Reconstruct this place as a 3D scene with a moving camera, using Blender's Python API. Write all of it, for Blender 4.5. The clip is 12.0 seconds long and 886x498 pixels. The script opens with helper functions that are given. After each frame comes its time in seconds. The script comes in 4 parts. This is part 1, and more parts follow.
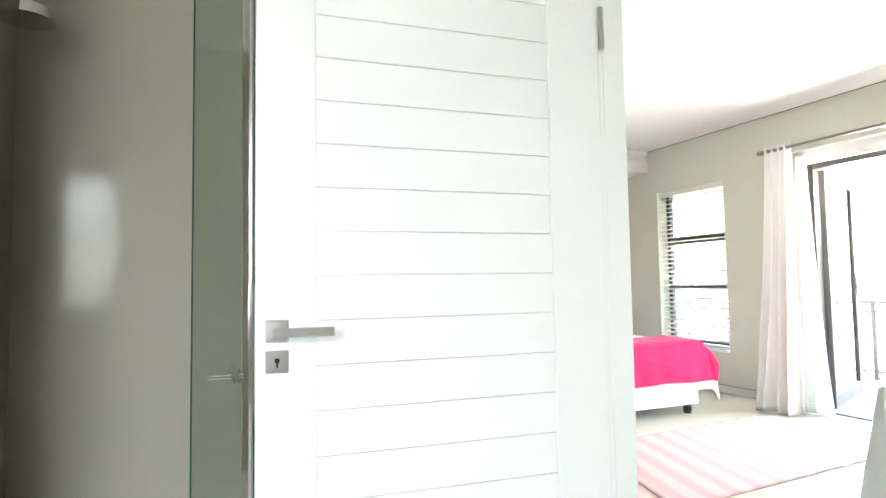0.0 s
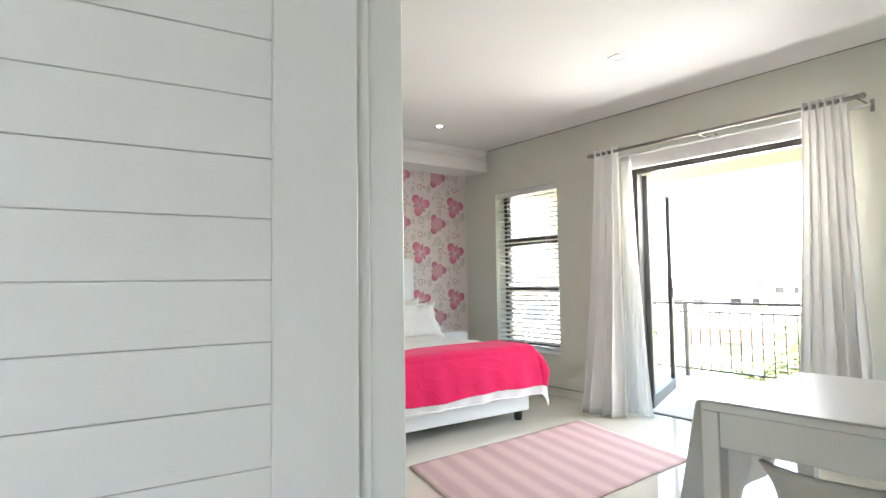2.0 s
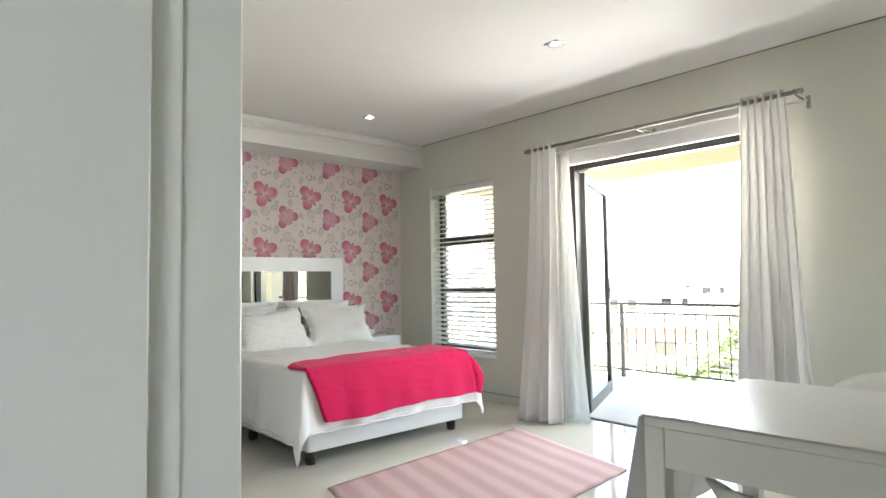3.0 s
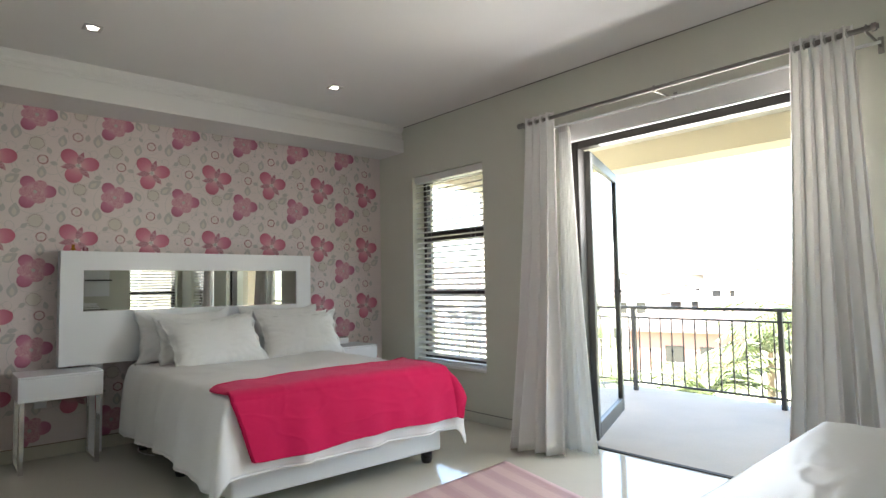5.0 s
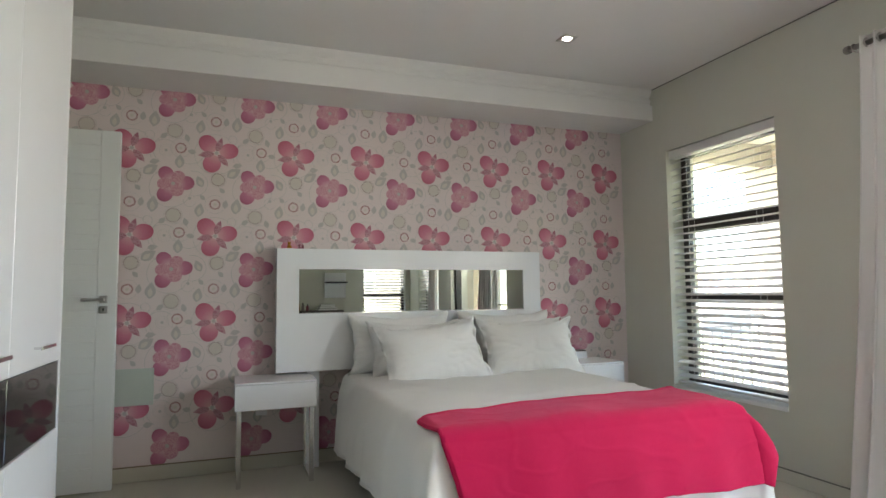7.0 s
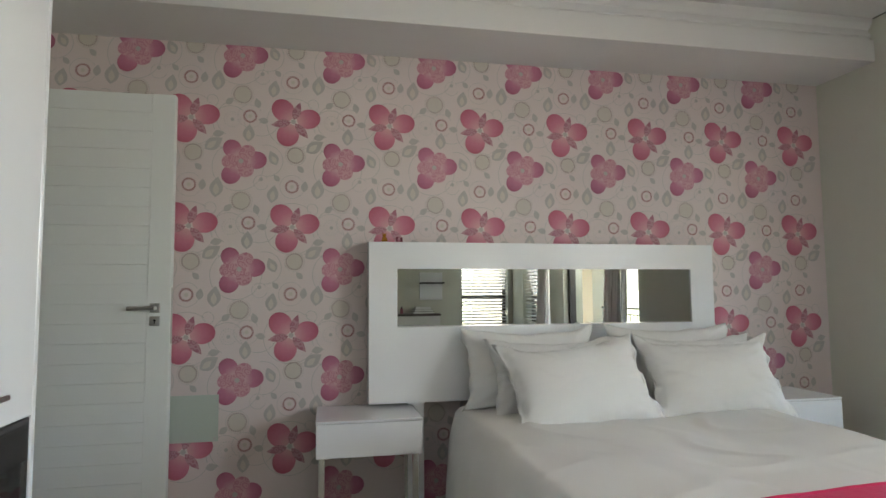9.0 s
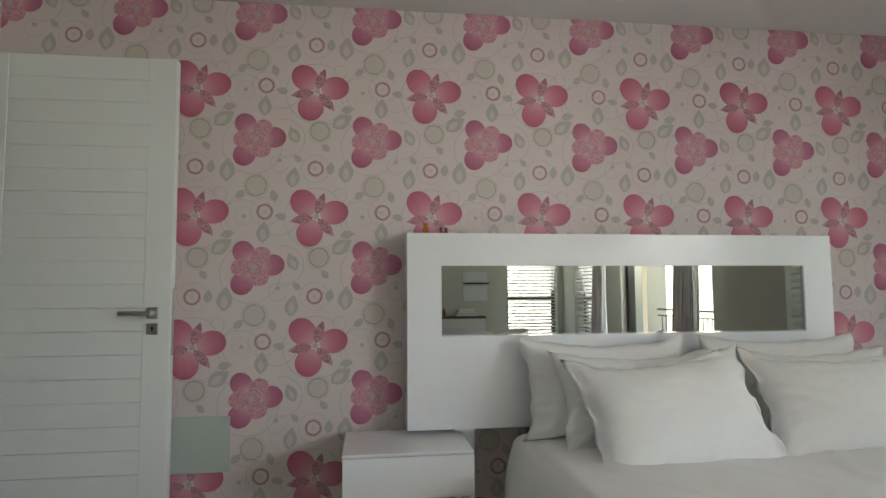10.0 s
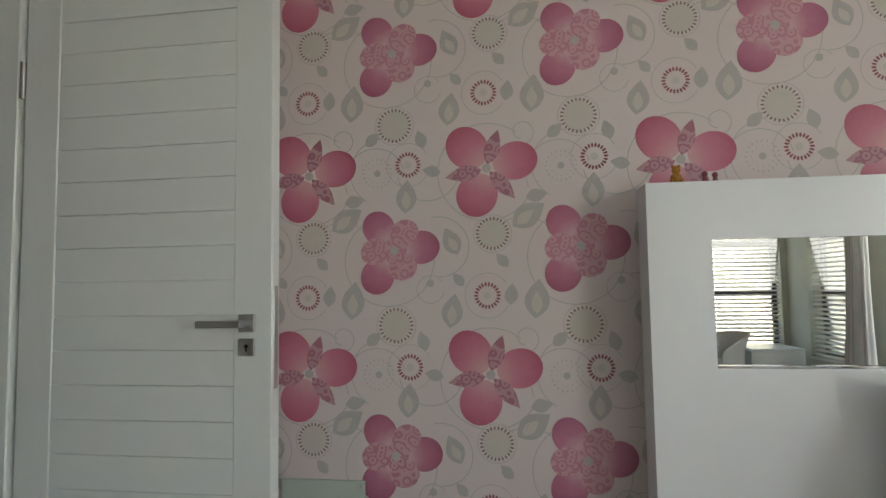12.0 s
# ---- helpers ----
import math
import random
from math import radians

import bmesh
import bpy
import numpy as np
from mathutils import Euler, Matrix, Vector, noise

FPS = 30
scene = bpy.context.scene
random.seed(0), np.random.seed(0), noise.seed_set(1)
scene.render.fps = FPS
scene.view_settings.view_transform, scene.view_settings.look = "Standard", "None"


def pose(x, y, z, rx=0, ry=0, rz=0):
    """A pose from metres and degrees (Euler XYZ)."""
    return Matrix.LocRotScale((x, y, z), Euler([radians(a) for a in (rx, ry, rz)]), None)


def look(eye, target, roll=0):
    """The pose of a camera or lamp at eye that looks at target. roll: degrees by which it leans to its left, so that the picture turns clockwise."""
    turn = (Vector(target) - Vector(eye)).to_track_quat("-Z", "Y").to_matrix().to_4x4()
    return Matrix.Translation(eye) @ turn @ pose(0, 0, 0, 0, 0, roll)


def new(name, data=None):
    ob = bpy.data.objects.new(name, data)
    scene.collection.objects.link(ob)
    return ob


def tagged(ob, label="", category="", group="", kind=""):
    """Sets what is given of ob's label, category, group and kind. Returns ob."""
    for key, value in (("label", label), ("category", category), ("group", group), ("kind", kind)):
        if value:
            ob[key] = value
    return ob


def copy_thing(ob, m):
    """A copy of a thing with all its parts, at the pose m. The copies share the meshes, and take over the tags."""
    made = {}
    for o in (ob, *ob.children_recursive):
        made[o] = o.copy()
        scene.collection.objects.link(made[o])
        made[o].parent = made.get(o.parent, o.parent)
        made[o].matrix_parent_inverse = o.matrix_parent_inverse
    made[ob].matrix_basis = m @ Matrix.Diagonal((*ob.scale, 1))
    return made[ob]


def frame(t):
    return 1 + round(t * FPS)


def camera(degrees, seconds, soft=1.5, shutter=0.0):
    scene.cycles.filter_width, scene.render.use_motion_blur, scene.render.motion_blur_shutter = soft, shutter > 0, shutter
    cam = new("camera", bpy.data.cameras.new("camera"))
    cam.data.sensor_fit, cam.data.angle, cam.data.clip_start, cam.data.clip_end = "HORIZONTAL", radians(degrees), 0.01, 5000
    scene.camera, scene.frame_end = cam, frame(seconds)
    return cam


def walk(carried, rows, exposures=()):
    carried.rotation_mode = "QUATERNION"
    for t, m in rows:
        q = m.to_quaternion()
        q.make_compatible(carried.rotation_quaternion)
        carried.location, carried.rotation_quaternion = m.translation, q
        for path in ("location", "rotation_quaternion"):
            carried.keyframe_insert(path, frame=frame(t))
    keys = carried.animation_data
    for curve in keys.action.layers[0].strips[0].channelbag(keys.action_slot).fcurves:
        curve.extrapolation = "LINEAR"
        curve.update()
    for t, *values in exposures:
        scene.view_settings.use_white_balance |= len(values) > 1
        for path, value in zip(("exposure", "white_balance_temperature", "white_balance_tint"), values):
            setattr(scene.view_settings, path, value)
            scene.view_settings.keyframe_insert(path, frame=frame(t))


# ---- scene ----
cam = camera(73.7, 12.0)
PATH = [
    (0, (-4.781, -5.767, 1.121), (-4.024, -3.919, 1.236), -0.9),
    (0.5, (-4.707, -5.68, 1.132), (-3.791, -3.905, 1.239), -0.6),
    (1, (-4.602, -5.611, 1.125), (-3.548, -3.915, 1.235), -0.8),
    (1.5, (-4.463, -5.534, 1.139), (-3.338, -3.884, 1.247), -0.7),
    (2, (-4.352, -5.462, 1.135), (-3.172, -3.851, 1.243), -0.8),
    (2.5, (-4.231, -5.367, 1.139), (-2.976, -3.814, 1.252), -0.9),
    (3, (-4.087, -5.269, 1.131), (-2.754, -3.783, 1.24), -0.9),
    (3.2, (-4.022, -5.228, 1.13), (-2.671, -3.758, 1.24), -0.9),
    (4.8, (-3.441, -4.849, 1.095), (-2.098, -3.373, 1.217), -1.1),
    (5, (-3.374, -4.794, 1.105), (-2.06, -3.291, 1.226), -1.0),
    (5.5, (-3.238, -4.646, 1.094), (-2.072, -3.025, 1.222), -1.0),
    (6, (-3.116, -4.447, 1.101), (-2.108, -2.725, 1.234), -0.9),
    (6.5, (-2.997, -4.218, 1.108), (-2.152, -2.41, 1.242), -0.7),
    (7, (-2.972, -3.971, 1.092), (-2.298, -2.093, 1.238), -0.6),
    (7.2, (-2.947, -3.881, 1.099), (-2.339, -1.981, 1.247), -0.6),
    (8.8, (-2.899, -3.09, 1.136), (-2.488, -1.139, 1.283), -0.6),
    (9, (-2.904, -2.997, 1.134), (-2.517, -1.04, 1.279), -0.4),
    (9.5, (-2.9, -2.747, 1.145), (-2.571, -0.779, 1.28), -0.4),
    (10, (-2.856, -2.484, 1.139), (-2.605, -0.505, 1.287), -0.4),
    (10.5, (-2.851, -2.251, 1.15), (-2.692, -0.262, 1.287), -0.4),
    (11, (-2.845, -2.005, 1.173), (-2.805, -0.009, 1.294), -0.4),
    (11.5, (-2.904, -1.761, 1.162), (-2.963, 0.234, 1.288), -0.6),
    (12, (-2.96, -1.519, 1.146), (-3.256, 0.454, 1.283), -0.9),
]
walk(cam, [(t, look(eye, target, roll)) for t, eye, target, roll in PATH],
     exposures=[(0, 5.3), (0.5, 5.05), (1.0, 4.85), (1.5, 4.58), (2.0, 4.36), (2.5, 4.2), (3.2, 4.1), (4.8, 3.5), (6.0, 3.6), (7.0, 3.68), (8.0, 3.68), (12.0, 3.62)])

# ---- world, sun, large lights ----
world = bpy.data.worlds.new("world")
scene.world = world
world.use_nodes = True
wn, wl = world.node_tree.nodes, world.node_tree.links
sky = wn.new("ShaderNodeTexSky")
sky.sky_type, sky.sun_disc = "NISHITA", False
sky.sun_elevation, sky.sun_rotation = radians(60), radians(294)
sky.air_density, sky.dust_density, sky.ozone_density = 1.0, 1.5, 1.0
wl.new(sky.outputs[0], wn["Background"].inputs[0])
wn["Background"].inputs[1].default_value = 0.15

sun = new("sun", bpy.data.lights.new("sun", "SUN"))
sun.data.energy, sun.data.angle, sun.data.color = 5.0, radians(0.5), (1.0, 0.95, 0.87)
sun.matrix_world = look((0, 0, 0), (0.457, -0.203, -0.866))


def window_light(name, at, target, w, h, watts, tone=(1.0, 0.97, 0.945)):
    data = bpy.data.lights.new(name, "AREA")
    data.shape, data.size, data.size_y, data.energy, data.color = "RECTANGLE", w, h, watts, tone
    lamp = new(name, data)
    lamp.matrix_world = look(at, target)
    return lamp


window_light("light_balcony_door", (0.31, -3.11, 1.73), (-1.0, -3.11, 1.60), 1.50, 0.62, 3.7)
window_light("light_window_north", (0.115, -0.978, 1.26), (-1, -0.978, 1.0), 0.84, 1.6, 0.15)
window_light("light_window_south", (-0.435, -5.915, 1.22), (-0.435, -5, 1.0), 0.70, 1.6, 0.5)
window_light("light_window_east", (0.115, -4.985, 1.22), (-1, -4.985, 1.0), 0.70, 1.6, 0.5)
window_light("light_bathroom_window", (-6.0, -7.215, 1.5), (-6.0, -6.0, 0.9), 1.15, 1.05, 2.5, (0.95, 0.965, 1.0))


# ---- materials ----
def mat(name, color, rough=0.5, metal=0.0, var=0.06, scale=6.0, bump=0.0, bscale=60.0, spec=0.5, coat=0.0):
    """Colour with broad and fine variation, and a fine relief."""
    m = bpy.data.materials.new(name)
    m.use_nodes = True
    n, l = m.node_tree.nodes, m.node_tree.links
    b = n["Principled BSDF"]
    b.inputs["Roughness"].default_value = rough
    b.inputs["Metallic"].default_value = metal
    b.inputs["Specular IOR Level"].default_value = spec
    b.inputs["Coat Weight"].default_value = coat
    tc = n.new("ShaderNodeTexCoord")
    a = n.new("ShaderNodeTexNoise")
    a.inputs["Scale"].default_value, a.inputs["Detail"].default_value = scale, 3
    f = n.new("ShaderNodeTexNoise")
    f.inputs["Scale"].default_value, f.inputs["Detail"].default_value = bscale, 3
    l.new(tc.outputs["Object"], a.inputs[0])
    l.new(tc.outputs["Object"], f.inputs[0])
    mix = n.new("ShaderNodeMix")
    mix.data_type = "RGBA"
    mix.inputs[6].default_value = (*[max(0, c * (1 - var)) for c in color], 1)
    mix.inputs[7].default_value = (*[min(1, c * (1 + var)) for c in color], 1)
    add = n.new("ShaderNodeMath")
    add.operation = "MULTIPLY_ADD"
    l.new(f.outputs[0], add.inputs[0])
    add.inputs[1].default_value = 0.35
    half = n.new("ShaderNodeMath")
    half.operation = "MULTIPLY"
    half.inputs[1].default_value = 0.65
    l.new(a.outputs[0], half.inputs[0])
    l.new(half.outputs[0], add.inputs[2])
    l.new(add.outputs[0], mix.inputs[0])
    l.new(mix.outputs[2], b.inputs["Base Color"])
    rr = n.new("ShaderNodeMapRange")
    rr.inputs[3].default_value, rr.inputs[4].default_value = max(0, rough - 0.05), min(1, rough + 0.05)
    l.new(a.outputs[0], rr.inputs[0])
    l.new(rr.outputs[0], b.inputs["Roughness"])
    if bump:
        bp = n.new("ShaderNodeBump")
        bp.inputs["Strength"].default_value, bp.inputs["Distance"].default_value = bump, 0.004
        l.new(f.outputs[0], bp.inputs["Height"])
        l.new(bp.outputs[0], b.inputs["Normal"])
    return m


M = {}
M["wall"] = mat("wall_paint", (0.60, 0.60, 0.52), 0.75, var=0.03, bump=0.12, bscale=220)
M["ceiling"] = mat("ceiling_paint", (0.74, 0.73, 0.71), 0.85, var=0.02, bump=0.08, bscale=180)
M["white"] = mat("white_gloss_paint", (0.80, 0.81, 0.80), 0.35, var=0.02, scale=3, bump=0.05, bscale=120)
M["door"] = mat("door_paint", (0.80, 0.82, 0.80), 0.38, var=0.03, scale=2.5, bump=0.06, bscale=90)
M["lacquer"] = mat("white_lacquer", (0.82, 0.83, 0.84), 0.22, var=0.015, scale=2)
M["wardrobe"] = mat("wardrobe_lacquer", (0.70, 0.71, 0.73), 0.25, var=0.015, scale=2)
M["floor"] = mat("porcelain_tile", (0.58, 0.565, 0.49), 0.055, var=0.04, scale=5, bscale=40)
M["grout"] = mat("grout", (0.36, 0.35, 0.31), 0.8)
M["paper"] = mat("wallpaper_ground", (0.70, 0.612, 0.595), 0.6, var=0.03, scale=9, bump=0.1, bscale=300)
M["alu"] = mat("dark_aluminium", (0.035, 0.03, 0.028), 0.4, metal=0.3, var=0.1)
M["iron"] = mat("black_painted_iron", (0.03, 0.027, 0.025), 0.45, var=0.15, bump=0.1)
M["steel"] = mat("brushed_steel", (0.55, 0.54, 0.52), 0.3, metal=1.0, var=0.06, scale=20)
M["rodsteel"] = mat("dull_steel_rod", (0.30, 0.285, 0.265), 0.42, metal=1.0, var=0.08, scale=20)
M["chrome"] = mat("chrome", (0.75, 0.75, 0.76), 0.08, metal=1.0, var=0.02)
M["slat"] = mat("white_blind_slat", (0.68, 0.67, 0.645), 0.4, var=0.02)
M["curtain"] = mat("white_curtain_cloth", (0.90, 0.885, 0.87), 0.9, var=0.04, scale=4, bump=0.25, bscale=500)
cn, cl = M["curtain"].node_tree.nodes, M["curtain"].node_tree.links
ctl, cmix = cn.new("ShaderNodeBsdfTranslucent"), cn.new("ShaderNodeMixShader")
ctl.inputs[0].default_value = (0.86, 0.85, 0.82, 1)
cmix.inputs[0].default_value = 0.27
cl.new(cn["Principled BSDF"].outputs[0], cmix.inputs[1])
cl.new(ctl.outputs[0], cmix.inputs[2])
cl.new(cmix.outputs[0], cn["Material Output"].inputs[0])
M["linen"] = mat("white_linen", (0.81, 0.81, 0.79), 0.9, var=0.03, scale=5, bump=0.2, bscale=420)
M["throw"] = mat("pink_fleece", (0.60, 0.011, 0.085), 0.9, var=0.22, scale=4.5, bump=0.5, bscale=350, spec=0.2)
M["throw"].node_tree.nodes["Principled BSDF"].inputs["Sheen Weight"].default_value = 0.28
M["throw"].node_tree.nodes["Principled BSDF"].inputs["Sheen Tint"].default_value = (1, 0.45, 0.6, 1)
M["bedbase"] = mat("white_bed_leather", (0.76, 0.77, 0.76), 0.45, var=0.02, bump=0.1, bscale=150)
M["black"] = mat("black_plastic", (0.015, 0.014, 0.014), 0.35, var=0.1)
M["blackmatt"] = mat("black_worn_sill", (0.02, 0.02, 0.02), 0.7, var=0.15)
M["darkglass"] = mat("dark_gloss_panel", (0.02, 0.02, 0.02), 0.05, var=0.05, coat=0.6)
M["balcony"] = mat("balcony_screed", (0.42, 0.355, 0.28), 0.7, var=0.22, scale=2.2, bump=0.2, bscale=60)
M["beige"] = mat("beige_plaster", (0.55, 0.485, 0.385), 0.9, var=0.05, bump=0.25, bscale=90)
M["tilewall"] = mat("beige_wall_tile", (0.36, 0.335, 0.27), 0.09, var=0.05, scale=3, spec=0.12)
M["roof"] = mat("roof_tile", (0.17, 0.13, 0.115), 0.85, var=0.2, scale=1.5)
M["stucco"] = mat("house_plaster", (0.48, 0.42, 0.36), 0.9, var=0.08, scale=0.6)
M["brick"] = mat("red_house_wall", (0.32, 0.17, 0.13), 0.9, var=0.1, scale=1.5)
M["grass"] = mat("lawn", (0.27, 0.265, 0.17), 0.95, var=0.25, scale=0.4, bscale=8)
M["leaf"] = mat("palm_leaf", (0.08, 0.105, 0.03), 0.5, var=0.25, scale=3)
M["trunk"] = mat("palm_trunk", (0.20, 0.15, 0.10), 0.9, var=0.2, bump=0.4, bscale=30)
# dark colour for the ceiling gap's painted shade and the real skirting joint
M["gap"] = mat("gap_shade_joint", (0.20, 0.20, 0.18), 0.9, var=0.05)
M["skirt"] = mat("cream_tile_skirting", (0.56, 0.54, 0.45), 0.25, var=0.04)
M["skirtwall"] = mat("skirting_paint", (0.60, 0.60, 0.52), 0.5, var=0.03)
M["alugrey"] = mat("grey_aluminium", (0.07, 0.068, 0.065), 0.4, metal=0.3, var=0.1)
M["brownjoint"] = mat("brown_joint", (0.22, 0.17, 0.11), 0.8, var=0.15)
M["amber"] = mat("amber_resin", (0.45, 0.20, 0.03), 0.25, var=0.15)
M["plumfig"] = mat("dark_pink_resin", (0.25, 0.06, 0.09), 0.4, var=0.15)
M["plumgrey"] = mat("warm_grey", (0.20, 0.17, 0.17), 0.5, var=0.1)
M["darkwood"] = mat("dark_wood", (0.06, 0.045, 0.035), 0.45, var=0.2, scale=12)
M["frost"] = mat("frosted_glass", (0.50, 0.56, 0.50), 0.35, var=0.03)
M["vinyl"] = mat("white_vinyl_cloth", (0.80, 0.81, 0.80), 0.36, var=0.02, scale=4, bump=0.08, bscale=90)
vn, vl = M["vinyl"].node_tree.nodes, M["vinyl"].node_tree.links
vtl, vmix = vn.new("ShaderNodeBsdfTranslucent"), vn.new("ShaderNodeMixShader")
vtl.inputs[0].default_value = (0.85, 0.85, 0.83, 1)
vmix.inputs[0].default_value = 0.35
vl.new(vn["Principled BSDF"].outputs[0], vmix.inputs[1])
vl.new(vtl.outputs[0], vmix.inputs[2])
vl.new(vmix.outputs[0], vn["Material Output"].inputs[0])
M["shell"] = mat("white_moulded_plastic", (0.74, 0.74, 0.71), 0.4, var=0.02)
M["greenedge"] = mat("green_glass_edge", (0.03, 0.06, 0.045), 0.2, var=0.05)
# beige plaster greyed and darkened: the backlit faces' shade is in the colour
M["column"] = mat("shaded_beige_plaster", (0.40, 0.37, 0.33), 0.9, var=0.06, bump=0.25, bscale=90)
M["soffit"] = mat("cream_soffit", (0.66, 0.63, 0.565), 0.85, var=0.03)
M["groove"] = mat("door_groove_paint", (0.78, 0.79, 0.77), 0.7, var=0.03)


def glass(name, color, rough=0.0):
    m = bpy.data.materials.new(name)
    m.use_nodes = True
    b = m.node_tree.nodes["Principled BSDF"]
    b.inputs["Base Color"].default_value = (*color, 1)
    b.inputs["Transmission Weight"].default_value = 1
    b.inputs["Roughness"].default_value = rough
    b.inputs["IOR"].default_value = 1.45
    return m


def rug_weave():
    """Stripes across the rug with slubby threads."""
    m = bpy.data.materials.new("striped_cotton")
    m.use_nodes = True
    n, l = m.node_tree.nodes, m.node_tree.links
    uvn = n.new("ShaderNodeTexCoord")
    sep = n.new("ShaderNodeSeparateXYZ")
    l.new(uvn.outputs["UV"], sep.inputs[0])
    skew = n.new("ShaderNodeMath")
    skew.operation = "MULTIPLY_ADD"
    skew.inputs[1].default_value = -0.25
    l.new(sep.outputs[1], skew.inputs[0])
    l.new(sep.outputs[0], skew.inputs[2])
    fine = n.new("ShaderNodeTexNoise")
    fine.noise_dimensions = "1D"
    fine.inputs["Scale"].default_value = 110
    l.new(skew.outputs[0], fine.inputs["W"])
    wob = n.new("ShaderNodeTexNoise")
    wob.inputs["Scale"].default_value, wob.inputs["Detail"].default_value = 1.0, 4
    stretch = n.new("ShaderNodeMapping")
    stretch.inputs["Rotation"].default_value = (0, 0, math.atan(0.25))
    stretch.inputs["Scale"].default_value = (150, 9, 1)
    l.new(uvn.outputs["UV"], stretch.inputs[0])
    l.new(stretch.outputs[0], wob.inputs[0])
    wv = n.new("ShaderNodeMath")
    wv.operation = "MULTIPLY"
    wv.inputs[1].default_value = 2 * math.pi / 0.172
    l.new(skew.outputs[0], wv.inputs[0])
    sn_ = n.new("ShaderNodeMath")
    sn_.operation = "SINE"
    l.new(wv.outputs[0], sn_.inputs[0])
    a1 = n.new("ShaderNodeMath")
    a1.operation = "MULTIPLY_ADD"
    a1.inputs[1].default_value = 2.2
    l.new(fine.outputs[0], a1.inputs[0])
    l.new(sn_.outputs[0], a1.inputs[2])
    a2 = n.new("ShaderNodeMath")
    a2.operation = "MULTIPLY_ADD"
    a2.inputs[1].default_value = 2.4
    l.new(wob.outputs[0], a2.inputs[0])
    l.new(a1.outputs[0], a2.inputs[2])
    cr = n.new("ShaderNodeValToRGB")
    mr = n.new("ShaderNodeMapRange")
    mr.inputs[1].default_value, mr.inputs[2].default_value = 0.7, 4.0
    l.new(a2.outputs[0], mr.inputs[0])
    l.new(mr.outputs[0], cr.inputs[0])
    for e, (p, c) in zip(cr.color_ramp.elements, ((0.30, (0.57, 0.42, 0.405)), (0.66, (0.465, 0.325, 0.325)))):
        e.position, e.color = p, (*c, 1)
    b = n["Principled BSDF"]
    b.inputs["Roughness"].default_value = 0.95
    l.new(cr.outputs[0], b.inputs["Base Color"])
    bp = n.new("ShaderNodeBump")
    bp.inputs["Strength"].default_value, bp.inputs["Distance"].default_value = 0.6, 0.004
    l.new(fine.outputs[0], bp.inputs["Height"])
    l.new(bp.outputs[0], b.inputs["Normal"])
    return m


M["rug"] = rug_weave()
M["glass"] = glass("clear_glass", (0.97, 0.99, 0.98))
M["greenglass"] = glass("green_shower_glass", (0.62, 0.74, 0.66))
mirror = bpy.data.materials.new("mirror")
mirror.use_nodes = True
mb = mirror.node_tree.nodes["Principled BSDF"]
mb.inputs["Metallic"].default_value, mb.inputs["Roughness"].default_value = 1, 0.01
mb.inputs["Base Color"].default_value = (0.41, 0.425, 0.40, 1)
M["mirror"] = mirror
sheer = bpy.data.materials.new("sheer_voile")
sheer.use_nodes = True
sn, sl = sheer.node_tree.nodes, sheer.node_tree.links
smix, tr, tl = sn.new("ShaderNodeMixShader"), sn.new("ShaderNodeBsdfTransparent"), sn.new("ShaderNodeBsdfTranslucent")
tl.inputs[0].default_value = (0.85, 0.85, 0.83, 1)
smix2 = sn.new("ShaderNodeMixShader")
sn["Principled BSDF"].inputs["Base Color"].default_value = (0.90, 0.89, 0.87, 1)
sn["Principled BSDF"].inputs["Roughness"].default_value = 0.9
smix2.inputs[0].default_value, smix.inputs[0].default_value = 0.38, 0.90
sl.new(sn["Principled BSDF"].outputs[0], smix2.inputs[1])
sl.new(tl.outputs[0], smix2.inputs[2])
sl.new(tr.outputs[0], smix.inputs[1])
sl.new(smix2.outputs[0], smix.inputs[2])
sl.new(smix.outputs[0], sn["Material Output"].inputs[0])
M["sheer"] = sheer
glow = bpy.data.materials.new("lamp_glow")
glow.use_nodes = True
gb = glow.node_tree.nodes["Principled BSDF"]
gb.inputs["Emission Color"].default_value, gb.inputs["Emission Strength"].default_value = (1, 0.93, 0.82, 1), 4
M["glow"] = glow


# ---- mesh helpers ----
def box(bm, x0, y0, z0, x1, y1, z1, bev=0.0, seg=2):
    r = bmesh.ops.create_cube(bm, size=1)
    for v in r["verts"]:
        v.co = Vector((x0 + (v.co.x + 0.5) * (x1 - x0), y0 + (v.co.y + 0.5) * (y1 - y0), z0 + (v.co.z + 0.5) * (z1 - z0)))
    if bev:
        edges = {e for v in r["verts"] for e in v.link_edges}
        bmesh.ops.bevel(bm, geom=list(edges), offset=bev, segments=seg, affect="EDGES", profile=0.5)
    return bm


def rod(bm, a, b, r, n=12, r2=None):
    a, b = Vector(a), Vector(b)
    d = b - a
    m = Matrix.Translation((a + b) / 2) @ d.to_track_quat("Z", "Y").to_matrix().to_4x4()
    bmesh.ops.create_cone(bm, cap_ends=True, segments=n, radius1=r, radius2=r if r2 is None else r2, depth=d.length, matrix=m)
    return bm


def sheet(bm, f, nu, nv, closed=False):
    """A grid of points f(u, v), u and v from 0 to 1."""
    vs = [[bm.verts.new(f(i / nu, j / nv)) for j in range(nv + 1)] for i in range(nu + (0 if closed else 1))]
    n = len(vs)
    for i in range(n if closed else n - 1):
        for j in range(nv):
            bm.faces.new((vs[i][j], vs[(i + 1) % n][j], vs[(i + 1) % n][j + 1], vs[i][j + 1]))
    return bm


def bx(*a, **k):
    return box(bmesh.new(), *a, **k)


